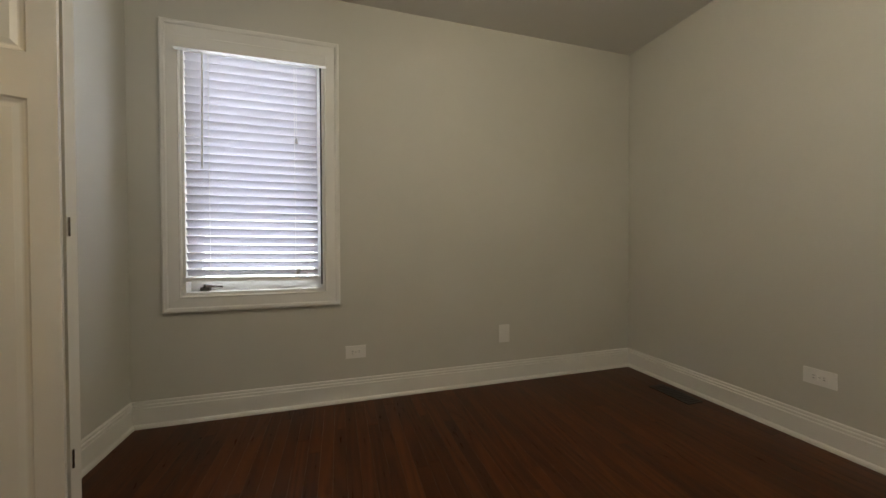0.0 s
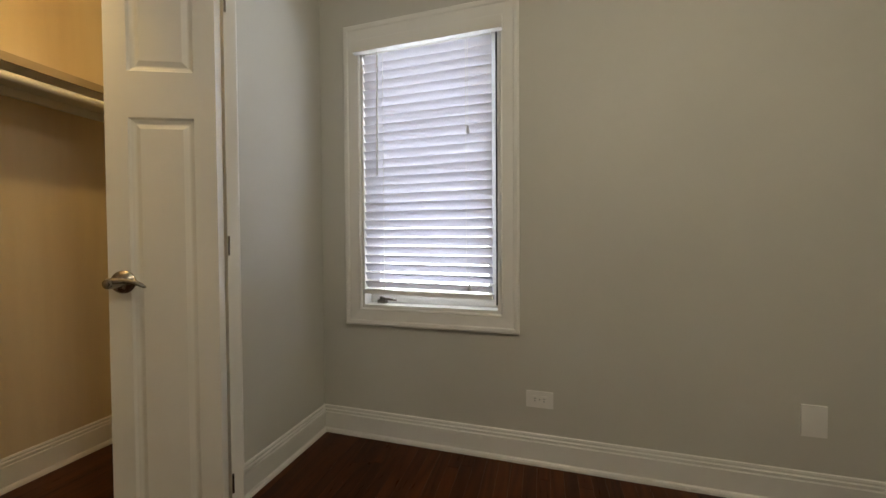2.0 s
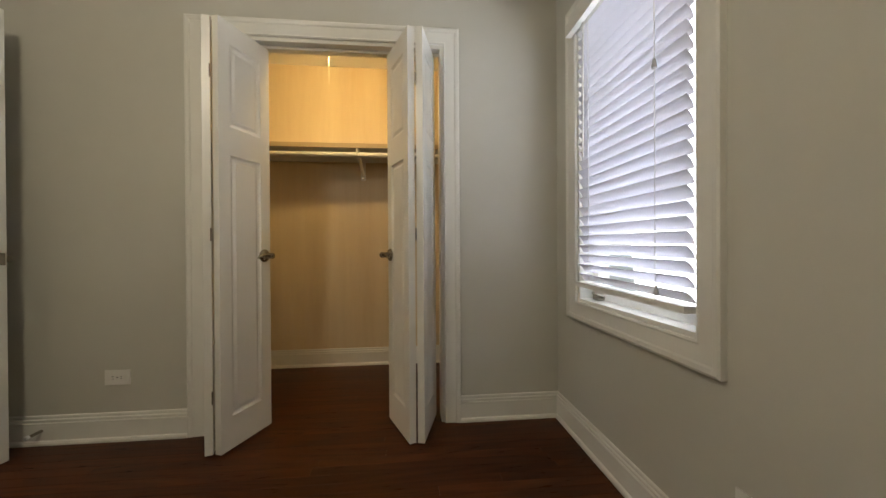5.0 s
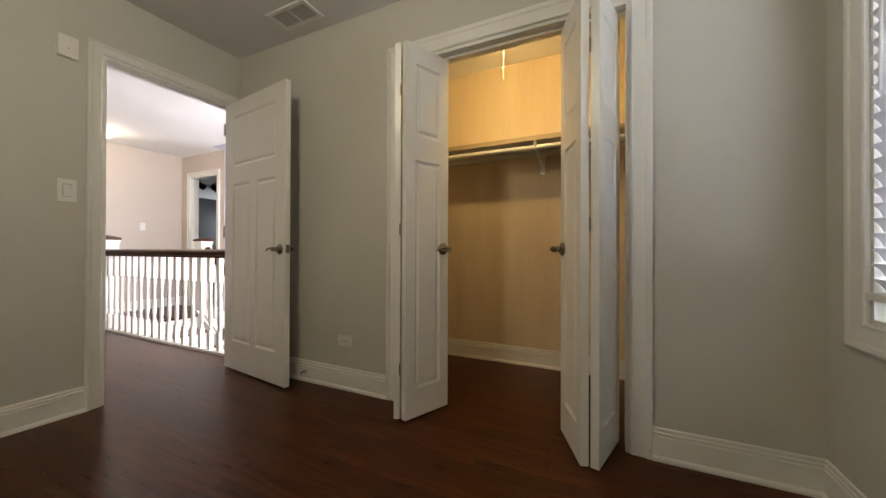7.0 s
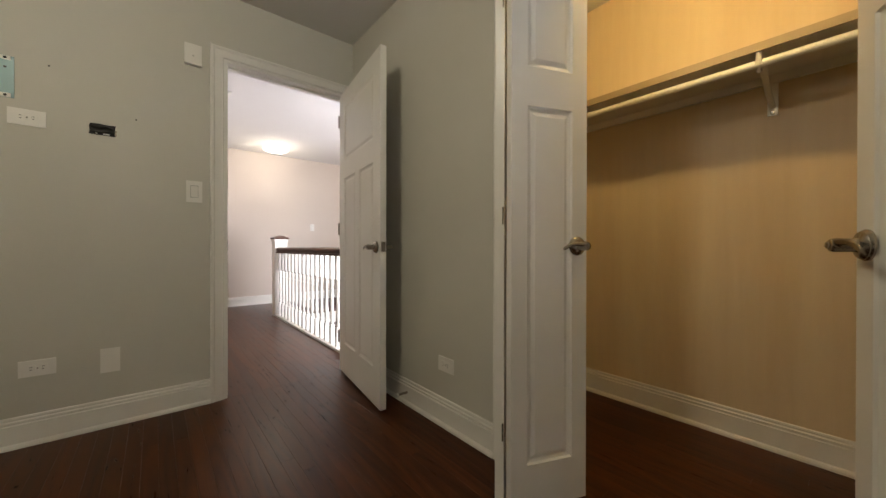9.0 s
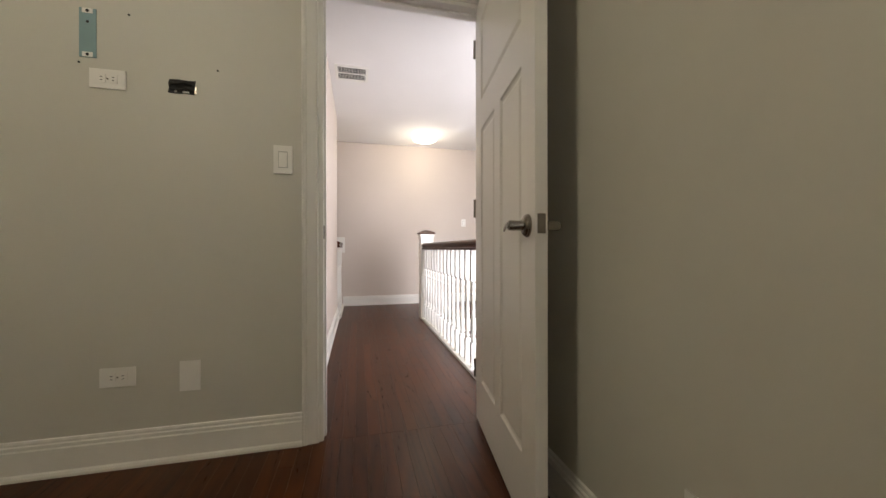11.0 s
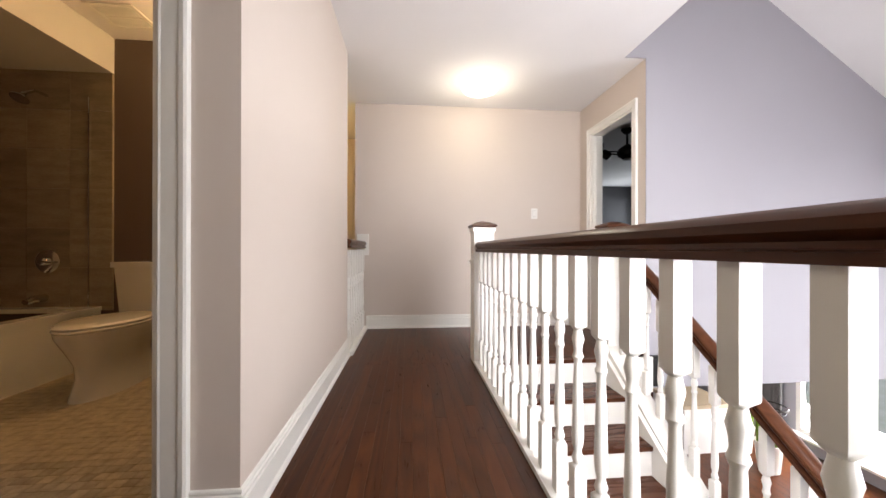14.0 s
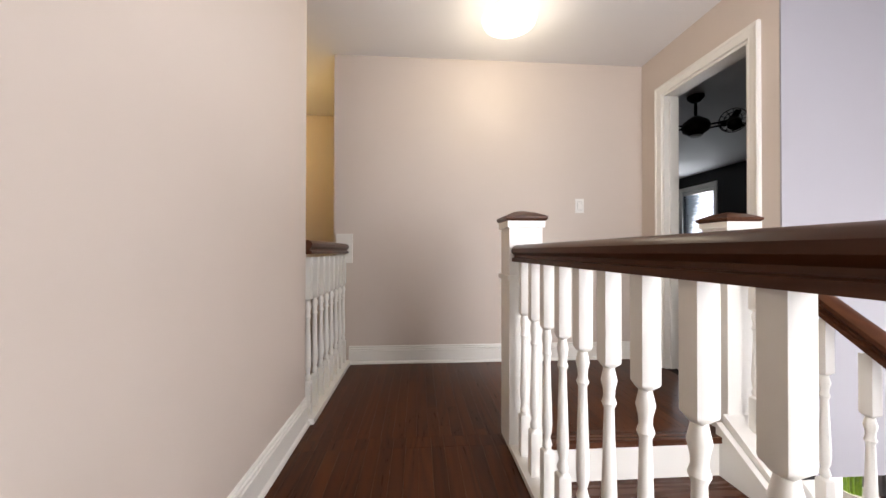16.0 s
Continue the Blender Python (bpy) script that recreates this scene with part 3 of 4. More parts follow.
def bifold(pivot, fold_a, fold_b, free, side):
    """A bifold pair; side is +1 where the pair hangs at the low-y jamb."""
    ob = thing("bifold_door", "white two-panel bifold closet door, folded half open", "closet door", group="bifold closet doors")
    w, t = 0.306, 0.034
    pn = [(0.062, w - 0.062, 1.53, 1.92), (0.062, w - 0.062, 0.155, 1.395)]
    for a, b, lead in ((pivot, fold_a, False), (fold_b, free, True)):
        # the outer face of each leaf lies on the line from a to b; its thickness lies towards the other leaf
        d = Vector((b[0] - a[0], b[1] - a[1]))
        ang = math.atan2(d.y, d.x)
        left = Vector((-math.sin(ang), math.cos(ang)))
        shift = 0.0
        want = Vector((0, side if not lead else -side))
        if left.dot(want) > 0:
            shift = t
        m = Matrix.Translation((a[0], a[1], 0.014)) @ Matrix.Rotation(ang, 4, "Z") @ Matrix.Translation((0, shift, 0))
        fm = soft(door_frame_mesh(w, 2.022, t, pn), 0.0015, 1)
        fm.transform(m)
        body = part("leaf", fm, TRIM, ob)
        for p in pn:
            pm = door_panel_mesh(*p, t)
            pm.transform(m)
            part("leaf_panel", pm, TRIM, body)
        if lead:
            y0, out = (-t, -1) if shift else (0.0, 1)
            hm = lever(body, w - 0.042, 0.912, out, -1, y0)
            for o in (hm, *hm.children):
                o.data.transform(m)
        for z in (0.25, 1.0, 1.75):
            if not lead:
                hb = lathe(bmesh.new(), [(0.003, 0), (0.003, 0.06)], 8, (fold_a[0] + 0.001, (fold_a[1] + fold_b[1]) / 2, z))
                part("hinge", hb, NICKEL, ob, "small steel hinge", True)
    return ob


bifold((-1.075, 0.318), (-0.782, 0.405), (-0.782, 0.477), (-1.066, 0.592), 1)
bifold((-1.075, 1.492), (-0.780, 1.412), (-0.780, 1.340), (-1.064, 1.226), -1)

# ---- bedroom window ----
win = thing("window_1", "white casement window behind a lowered blind", "window", kind="structure")
for r in ((-0.768, -0.754, 2.187, 2.320, 0.691, 2.088), (-0.046, -0.032, 2.187, 2.320, 0.691, 2.088), (-0.754, -0.046, 2.187, 2.320, 2.074, 2.088), (-0.754, -0.046, 2.187, 2.320, 0.691, 0.707)):
    part("window_jamb", boxes(r), TRIM, win)
for r in ((-0.754, -0.699, 2.260, 2.310, 0.707, 2.074), (-0.101, -0.046, 2.260, 2.310, 0.707, 2.074), (-0.699, -0.101, 2.260, 2.310, 2.018, 2.074), (-0.699, -0.101, 2.260, 2.310, 0.707, 0.763)):
    part("sash_rail", soft(boxes(r), 0.004), TRIM, win)
pane = part("window_pane", boxes((-0.699, -0.101, 2.282, 2.288, 0.763, 2.018)), PANE, win)
pane.visible_shadow = False
# thin black strip drawn in the dark gap past the right-hand slat ends
part("weather_strip", boxes((-0.056, -0.0465, 2.20, 2.258, 0.73, 2.05)), BLACK, win, "thin black strip past the slat ends")
crank = part("crank_base", soft(boxes((-0.70, -0.655, 2.225, 2.260, 0.709, 0.73)), 0.004), NICKEL, win, "satin nickel casement crank")
part("crank_arm", tube(bmesh.new(), [(-0.68, 2.230, 0.735), (-0.675, 2.215, 0.742), (-0.64, 2.205, 0.738), (-0.585, 2.216, 0.732)], [0.008, 0.008, 0.006, 0.006]), NICKEL, crank, "", True)

blind = thing("window_blind", "lowered white two-inch slat blind, bottom rail hanging slightly askew", "blind")
part("valance", soft(boxes((-0.783, -0.018, 2.130, 2.160, 2.014, 2.072)), 0.004), TRIM, blind)
part("head_rail", boxes((-0.74, -0.08, 2.192, 2.240, 2.022, 2.068)), PLASTIC, blind)
SL0, SL1, NS = -0.749, -0.072, 27


def slat_mesh(length):
    bm = bmesh.new()
    n = 6
    top, bot = [], []
    for k in range(n + 1):
        s = k / n - 0.5
        y, z = 0.050 * s, 0.0045 * (1 - 4 * s * s)
        top.append([bm.verts.new((x, y, z + 0.0014)) for x in (0, length)])
        bot.append([bm.verts.new((x, y, z - 0.0014)) for x in (0, length)])
    for k in range(n):
        bm.faces.new((top[k][0], top[k][1], top[k + 1][1], top[k + 1][0]))
        bm.faces.new((bot[k][0], bot[k + 1][0], bot[k + 1][1], bot[k][1]))
        bm.faces.new((top[k][0], top[k + 1][0], bot[k + 1][0], bot[k][0]))
        bm.faces.new((top[k][1], bot[k][1], bot[k + 1][1], top[k + 1][1]))
    bm.faces.new((top[0][0], bot[0][0], bot[0][1], top[0][1]))
    bm.faces.new((top[n][0], top[n][1], bot[n][1], bot[n][0]))
    return bm


rng = random.Random(5)
slat = None
for k in range(NS):
    a = k / (NS - 1)
    z0 = 1.995 - 1.178 * a
    droop = 0.010 * a ** 3
    tilt = -56 + rng.uniform(-2.5, 2.5) + (10 * max(0, a - 0.8) / 0.2 if a > 0.8 else 0)
    m = Matrix.Translation((SL0, 2.192, z0)) @ Matrix.Rotation(math.atan2(-droop + rng.uniform(-0.001, 0.001), 0.66), 4, "Y").inverted() @ pose(0, 0, 0, tilt)
    if slat is None:
        slat = part("slat", slat_mesh(SL1 - SL0), BLIND, blind, "", True)
        slat.matrix_basis = m
    else:
        o = new("slat", slat.data)
        o.parent = blind
        o.matrix_basis = m
brm = soft(boxes((SL0 - 0.003, SL1 + 0.003, 2.166, 2.218, -0.016, 0.006)), 0.005)
brm.transform(Matrix.Translation((0, 0, 0.786)) @ Matrix.Translation((SL0, 0, 0)) @ Matrix.Rotation(radians(0.9), 4, "Y") @ Matrix.Translation((-SL0, 0, 0)))
part("bottom_rail", brm, PLASTIC, blind, "", True)
for x in (-0.63, -0.195):
    for y in (2.168, 2.217):
        part("ladder_cord", tube(bmesh.new(), [(x, y, 2.018), (x, y, 0.775)], 0.0012, 6), PLASTIC, blind)
part("tilt_wand", tube(bmesh.new(), [(-0.655, 2.158, 2.02), (-0.660, 2.156, 1.385)], 0.0045, 8), PLASTIC, blind, "", True)
part("cord_tassel", lathe(bmesh.new(), [(0.004, 0.0), (0.009, 0.004), (0.006, 0.03), (0.003, 0.036)], 10, (-0.183, 2.158, 1.555)), TASSEL, blind, "", True)
part("lift_cord", tube(bmesh.new(), [(-0.183, 2.158, 2.02), (-0.183, 2.158, 1.59)], 0.001, 5), PLASTIC, blind)
part("cord_tassel", lathe(bmesh.new(), [(0.004, 0.0), (0.009, 0.004), (0.006, 0.03), (0.003, 0.036)], 10, (-0.179, 2.160, 0.80)), TASSEL, blind, "", True)

# ---- closet ----
shelf = thing("closet_shelf", "white painted closet shelf above a hanging rod", "shelf")
part("shelf_board", soft(boxes((-2.025, -1.680, -0.33, WN, 1.705, 1.724)), 0.002), TRIM, shelf)
# tan strip along the front, darker than the shelf board
part("edge_strip", soft(boxes((-1.680, -1.673, -0.33, WN, 1.692, 1.7245)), 0.0015), TAN_EDGE, shelf, "tan front edge")
part("cleat", boxes((-2.025, -2.006, -0.33, WN, 1.668, 1.705)), TRIM, shelf)
rodm = tube(bmesh.new(), [(-1.705, -0.33, 1.651), (-1.705, WN, 1.651)], 0.0165, 16)
part("hanging_rod", rodm, TRIM, shelf, "white round hanging rod", True)
brk = part("bracket_plate", soft(boxes((-2.025, -2.015, 0.953, 0.989, 1.523, 1.669)), 0.002), TRIM, shelf, "white steel rod bracket")
part("bracket_arm", tube(bmesh.new(), [(-2.017, 0.97, 1.563), (-1.895, 0.97, 1.603), (-1.755, 0.97, 1.688), (-1.695, 0.97, 1.695)], 0.012, 8), TRIM, brk, "", True)
part("bracket_hook", tube(bmesh.new(), [(-1.695, 0.97, 1.698), (-1.692, 0.97, 1.678), (-1.692, 0.97, 1.643), (-1.705, 0.97, 1.627), (-1.73, 0.97, 1.641)], 0.0105, 8), TRIM, brk, "", True)
part("screw", lathe(bmesh.new(), [(0.008, 0), (0.006, 0.003)], 10, (-2.015, 0.971, 1.535), pose(0, 0, 0, 0, 90)), NICKEL, brk, "steel screw")
bulb = thing("closet_lamp", "bare warm bulb in a white holder with a pull string", "lamp")
part("lamp_holder", lathe(bmesh.new(), [(0.055, 2.449), (0.055, 2.42), (0.03, 2.40), (0.022, 2.25)], 20, (-1.15, 0.86, 0)), PLASTIC, bulb, "", True)
bb = part("bulb", lathe(bmesh.new(), [(0.013, 2.25), (0.018, 2.235), (0.03, 2.20), (0.028, 2.17), (0.012, 2.15)], 16, (-1.15, 0.86, 0)), BULB, bulb, "", True)
bb.visible_shadow = False
part("pull_string", tube(bmesh.new(), [(-1.19, 0.86, 2.41), (-1.29, 0.86, 2.38), (-1.29, 0.86, 1.97)], 0.0012, 6), PLASTIC, bulb)

# ---- landing rail and stairs ----
RX = -1.134
BAL = [(0.0135, 0.0), (0.018, 0.012), (0.0135, 0.026), (0.011, 0.034), (0.016, 0.05), (0.0185, 0.075), (0.0165, 0.13), (0.0125, 0.25), (0.0115, 0.285), (0.017, 0.297), (0.0125, 0.31), (0.0135, 0.325), (0.0185, 0.345), (0.0135, 0.366), (0.0125, 0.372)]


TURN_LEN = 0.415


def baluster_mesh(low, high):
    """A white baluster: square foot, turned middle, square head; low and high are the lengths of its square ends."""
    bm = bmesh.new()
    s = 0.0195
    lathe(bm, [(r, z * TURN_LEN / 0.372 + low) for r, z in BAL], 14)
    for z, way, l in ((low, -1, low), (low + TURN_LEN, 1, high)):
        rows = []
        for d, q, corner in ((0.0, 0.0125, 0.62), (0.006, 0.0180, 0.76), (0.011, s, 0.93), (0.015, s, 1.0), (l, s, 1.0)):
            rows.append([bm.verts.new((q * a, q * b, z + way * d)) for a, b in ((1, -corner + 0.36), (corner, -corner), (-corner + 0.36, -1), (-corner, -corner), (-1, corner - 0.36), (-corner, corner), (corner - 0.36, 1), (corner, corner))])
        for a, b in zip(rows, rows[1:]):
            for k in range(8):
                q = (a[k], b[k], b[(k - 1) % 8], a[(k - 1) % 8])
                bm.faces.new(q if way > 0 else q[::-1])
        bm.faces.new(rows[-1] if way < 0 else rows[-1][::-1])
    bmesh.ops.recalc_face_normals(bm, faces=bm.faces[:])
    return bm


RAILP0 = [(-0.032, 0), (-0.032, 0.014), (-0.0225, 0.017), (-0.022, 0.026), (-0.027, 0.030), (-0.034, 0.038), (-0.034, 0.052), (-0.026, 0.062), (-0.012, 0.068), (0.012, 0.068), (0.026, 0.062), (0.034, 0.052), (0.034, 0.038), (0.027, 0.030), (0.022, 0.026), (0.0225, 0.017), (0.032, 0.014), (0.032, 0)]

RAILP = [(u * 1.08, v * 1.10) for u, v in RAILP0]


def newel(ob, x, y, z0, top):
    w = 0.076
    part("newel_post", soft(boxes((x - w, x + w, y - w, y + w, z0, top)), 0.003), TRIM, ob)
    for z, h, o in ((z0, 0.0, 0.0), (top - 0.27, 0.022, 0.011), (top - 0.03, 0.03, 0.010)):
        if h:
            part("newel_collar", soft(boxes((x - w - o, x + w + o, y - w - o, y + w + o, z, z + h)), 0.005), TRIM, ob)
    bm = bmesh.new()
    loops = []
    for r, z in ((0.086, 0), (0.096, 0.010), (0.096, 0.020), (0.084, 0.027), (0.05, 0.042), (0.004, 0.054)):
        loops.append([bm.verts.new((x + a * r, y + b * r, top + z)) for a, b in ((-1, -1), (1, -1), (1, 1), (-1, 1))])
    for a, b in zip(loops, loops[1:]):
        for k in range(4):
            bm.faces.new((a[k], a[(k + 1) % 4], b[(k + 1) % 4], b[k]))
    bm.faces.new(loops[0][::-1])
    bm.faces.new(loops[-1])
    part("newel_cap", bm, RAILWOOD, ob, "dark wooden pyramid cap")


NY = -3.83
rail = thing("landing_railing", "white turned balusters under a dark wooden handrail along the stairwell", "railing")
newel(rail, RX - 0.03, NY, 0.0, 1.03)
bm = bmesh.new()
prism(bm, RAILP, (RX, NY + 0.072, 0.846), (RX, -1.335, 0.846), (1, 0, 0), (0, 0, 1))
part("handrail", bm, RAILWOOD, rail, "dark stained wooden handrail", True)
part("base_rail", soft(boxes((RX - 0.035, RX + 0.045, NY + 0.072, -1.335, 0.0, 0.022)), 0.004), TRIM, rail)
bal = None
for k in range(18):
    y = -3.682 + 0.1340 * k
    if y > -1.4:
        break
    if bal is None:
        bal = part("baluster", baluster_mesh(0.178, 0.846 - 0.022 - 0.178 - TURN_LEN), TRIM, rail, "", True)
    else:
        b2 = new("baluster", bal.data)
        b2.parent = rail
    (bal if k == 0 else b2).matrix_basis = Matrix.Translation((RX, y, 0.022))

srail = thing("back_stair_railing", "short white baluster rail with dark wooden handrail beside the hall wall", "railing")
bm = bmesh.new()
SRX = -0.095
prism(bm, RAILP, (SRX, -4.99, 0.875), (SRX, -4.043, 0.875), (1, 0, 0), (0, 0, 1))
part("handrail", bm, RAILWOOD, srail, "dark stained wooden handrail", True)
part("wall_block", soft(boxes((SRX - 0.062, SRX + 0.062, -5.018, -4.99, 0.80, 1.03)), 0.004), TRIM, srail)
part("base_rail", soft(boxes((SRX - 0.05, SRX + 0.045, -5.018, -4.043, -0.28, 0.03)), 0.004), TRIM, srail)
for k in range(8):
    b2 = new("baluster", bal.data)
    b2.parent = srail
    b2.matrix_basis = Matrix.Translation((SRX, -4.10 - 0.122 * k, 0.030)) @ Matrix.Diagonal((1, 1, 0.845 / 0.840, 1))

RISE, RUN, SY = 0.187, 0.285, -3.80
XL, XR = -2.13, -1.174
stairs = thing("staircase", "straight flight with dark wooden treads and white risers", "stairs", kind="structure")
for k in range(9):
    z, y = -RISE * k, SY + RUN * (k - 1)
    part("riser", boxes((XL, XR, SY + RUN * k - 0.018, SY + RUN * k, z - RISE, z - 0.028)), TRIM, stairs)
    if k:
        part("tread", soft(boxes((XL + 0.001, XR - 0.001, y, y + RUN + 0.012, z - 0.028, z)), 0.008), TREAD, stairs)
bm = bmesh.new()
sl = RISE / RUN
prism(bm, [(0, 0.06), (2.5, 0.06 - 2.5 * sl), (2.5, -0.36 - 2.5 * sl), (0, -0.36)], (XL - 0.03, SY - 0.02, 0), (XL, SY - 0.02, 0), (0, 1, 0), (0, 0, 1))
part("stringer", bm, TRIM, stairs)
bm = bmesh.new()
prism(bm, [(0, 0.02), (2.5, 0.02 - 2.5 * sl), (2.5, -0.36 - 2.5 * sl), (0, -0.36)], (XR, SY - 0.02, 0), (XR + 0.02, SY - 0.02, 0), (0, 1, 0), (0, 0, 1))
part("stringer", bm, TRIM, stairs)
part("landing_nosing", soft(boxes((XL - 0.06, XR, SY - 0.09, SY + 0.016, -0.026, 0.002)), 0.008), TREAD, stairs)
part("fascia", boxes((-2.557, XL - 0.03, SY - 0.018, SY, -0.283, -0.002)), TRIM, stairs)
part("fascia", boxes((RX - 0.055, RX - 0.035, SY, -1.335, -0.283, 0.0)), TRIM, stairs)

sr = thing("stair_railing", "sloping dark wooden handrail on white turned balusters beside the stairs", "railing")
SX = -2.26
newel(sr, SX, -3.885, -0.25, 1.04)
bm = bmesh.new()
hs = 0.72
prism(bm, [(u, v) for u, v in RAILP], (SX, -3.813, 0.90), (SX, -1.45, 0.90 - hs * 2.363), (1, 0, 0), (0, hs / math.hypot(1, hs), 1 / math.hypot(1, hs)))
part("handrail", bm, RAILWOOD, sr, "dark stained wooden handrail", True)
bm = bmesh.new()
prism(bm, [(0, 0.10), (2.45, 0.10 - 2.45 * hs), (2.45, -0.30 - 2.45 * hs), (0, -0.30)], (SX - 0.03, -3.815, 0), (SX + 0.095, -3.815, 0), (0, 1, 0), (0, 0, 1))
part("curb", bm, TRIM, sr)
for k in range(17):
    y = -3.74 + 0.138 * k
    z = 0.10 - hs * (y + 3.815)
    b2 = new("baluster", bal.data)
    b2.parent = sr
    b2.matrix_basis = Matrix.Translation((SX, y, z)) @ Matrix.Diagonal((1, 1, 0.80 / 0.840, 1))

# ---- hall lamp, vents ----
bl = thing("ceiling_lamp", "lit round frosted flush-mount lamp on the bedroom ceiling", "lamp")
part("lamp_base", lathe(bmesh.new(), [(0.15, 2.449), (0.15, 2.425), (0.13, 2.415)], 32, (0.75, 0.45, 0)), PLASTIC, bl, "", True)
sh = part("shade", lathe(bmesh.new(), [(0.145, 2.427), (0.16, 2.415), (0.15, 2.39), (0.11, 2.367), (0.05, 2.353), (0.01, 2.351)], 32, (0.75, 0.45, 0)), LAMP_GLASS, bl, "glowing frosted glass dome", True)
sh.visible_shadow = False
hl = thing("ceiling_lamp", "lit round frosted flush-mount ceiling lamp", "lamp")
part("lamp_base", lathe(bmesh.new(), [(0.15, 2.456), (0.15, 2.432), (0.13, 2.422)], 32, (-1.27, -4.45, 0)), PLASTIC, hl, "", True)
sh = part("shade", lathe(bmesh.new(), [(0.155, 2.434), (0.178, 2.420), (0.168, 2.393), (0.122, 2.370), (0.05, 2.356), (0.01, 2.354)], 32, (-1.27, -4.45, 0)), LAMP_GLASS, hl, "glowing frosted glass dome", True)
sh.visible_shadow = False


def ceiling_vent(x0, x1, y0, y1, z, label, slats_along_x=True):
    ob = thing("ceiling_vent", label, "air vent")
    part("backing", boxes((x0 + 0.02, x1 - 0.02, y0 + 0.02, y1 - 0.02, z - 0.003, z - 0.0005)), BLACK, ob)
    e = 0.024
    for r in ((x0, x1, y0, y0 + e), (x0, x1, y1 - e, y1), (x0, x0 + e, y0 + e, y1 - e), (x1 - e, x1, y0 + e, y1 - e)):
        part("vent_frame", soft(boxes((*r, z - 0.010, z - 0.0005)), 0.003), TRIM, ob)
    m = (y0 + y1) / 2
    part("vent_frame", boxes((x0 + e, x1 - e, m - 0.006, m + 0.006, z - 0.009, z - 0.003)), TRIM, ob)
    if slats_along_x:
        n = int((x1 - x0 - 2 * e) / 0.013)
        for k in range(n):
            x = x0 + e + (k + 0.5) * (x1 - x0 - 2 * e) / n
            bmv = boxes((-0.0022, 0.0022, y0 + e, y1 - e, -0.006, 0.0))
            bmv.transform(Matrix.Translation((x, 0, z - 0.0025)))
            part("slat", bmv, TRIM, ob)
    return ob


ceiling_vent(-0.44, -0.15, -3.02, -2.75, HH, "white ceiling return-air grille in the hall")
ceiling_vent(-0.91, -0.735, -0.57, -0.235, H, "white ceiling air vent near the bedroom door")
ceiling_vent(1.20, 1.50, -3.87, -3.60, HH, "dusty bathroom exhaust fan grille")


# ---- wall plates ----
def plate(name, label, category, m, w, h, kind):
    """A cover plate; local x across the wall, z up, y out of the wall towards the room (negative)."""
    ob = thing(name, label, category, m, group="wall plates")
    part("cover", soft(boxes((-w / 2, w / 2, -0.006, 0.0, -h / 2, h / 2)), 0.0025), PLASTIC, ob, "", True)
    if kind == "outlet":
        for s in (-1, 1):
            face = part("receptacle", soft(boxes((s * 0.0195 - 0.014, s * 0.0195 + 0.014, -0.0085, -0.006, -0.0165, 0.0165)), 0.002), PLASTIC, ob)
            for dz, l in ((0.006, 0.004), (-0.006, 0.0035)):
                part("slot", boxes((s * 0.0195 - l, s * 0.0195 + l, -0.0089, -0.0084, dz - 0.0012, dz + 0.0012)), BLACK, face)
    if kind == "switch":
        rk = soft(boxes((-0.0165, 0.0165, -0.010, -0.006, -0.033, 0.033)), 0.002)
        for v in rk.verts:
            if v.co.y < -0.008:
                v.co.y += 0.0035 * (v.co.z / 0.033)
        part("rocker", rk, PLASTIC, ob)
        part("rocker_gap", boxes((-0.0185, 0.0185, -0.0066, -0.0059, -0.035, 0.035)), SLAT_GREY, ob)
    for dx in ((-0.047, 0.047) if kind == "switch_v" else (0.0,)):
        if kind == "outlet":
            part("screw", lathe(bmesh.new(), [(0.003, 0), (0.003, 0.001)], 8, (0, -0.006, 0), pose(0, 0, 0, 90)), NICKEL, ob)
        else:
            for z in (h / 2 - 0.014, -h / 2 + 0.014):
                part("screw", lathe(bmesh.new(), [(0.003, 0), (0.003, 0.001)], 8, (0, -0.006, z), pose(0, 0, 0, 90)), PLASTIC, ob)
    return ob


def on_north(x, z):
    return Matrix.Translation((x, WN - 0.0005, z))


def on_south(x, z, y=WS):
    return Matrix.Translation((x, y + 0.0005, z)) @ pose(0, 0, 0, 0, 0, 180)


def on_west(y, z):
    return Matrix.Translation((WW + 0.0005, y, z)) @ pose(0, 0, 0, 0, 0, 90)


def on_east(y, z):
    return Matrix.Translation((WE - 0.0005, y, z)) @ pose(0, 0, 0, 0, 0, -90)


plate("outlet", "white duplex outlet set sideways below the window", "outlet", on_north(0.145, 0.303), 0.122, 0.076, "outlet")
plate("blank_plate", "white blank cover plate low on the wall", "wall plate", on_north(1.16, 0.34), 0.080, 0.122, "blank")
plate("outlet", "white duplex outlet set sideways on the plain wall", "outlet", on_east(1.033, 0.325), 0.122, 0.076, "outlet")
plate("outlet", "white duplex outlet set sideways beside the closet", "outlet", on_west(-0.130, 0.317), 0.118, 0.074, "outlet")
plate("outlet", "white duplex outlet set sideways at television height", "outlet", on_south(0.600, 1.518), 0.118, 0.074, "outlet")
plate("outlet", "white duplex outlet set sideways above the baseboard", "outlet", on_south(0.570, 0.353), 0.118, 0.074, "outlet")
plate("blank_plate", "white blank cover plate near the doorway", "wall plate", on_south(0.322, 0.339), 0.074, 0.122, "blank")
plate("light_switch", "white rocker light switch beside the doorway", "light switch", on_south(-0.031, 1.241), 0.076, 0.122, "switch")
plate("light_switch", "white rocker light switch on the far hall wall", "light switch", Matrix.Translation((-2.012, -5.0175, 1.272)) @ pose(0, 0, 0, 0, 0, 180), 0.072, 0.118, "switch")
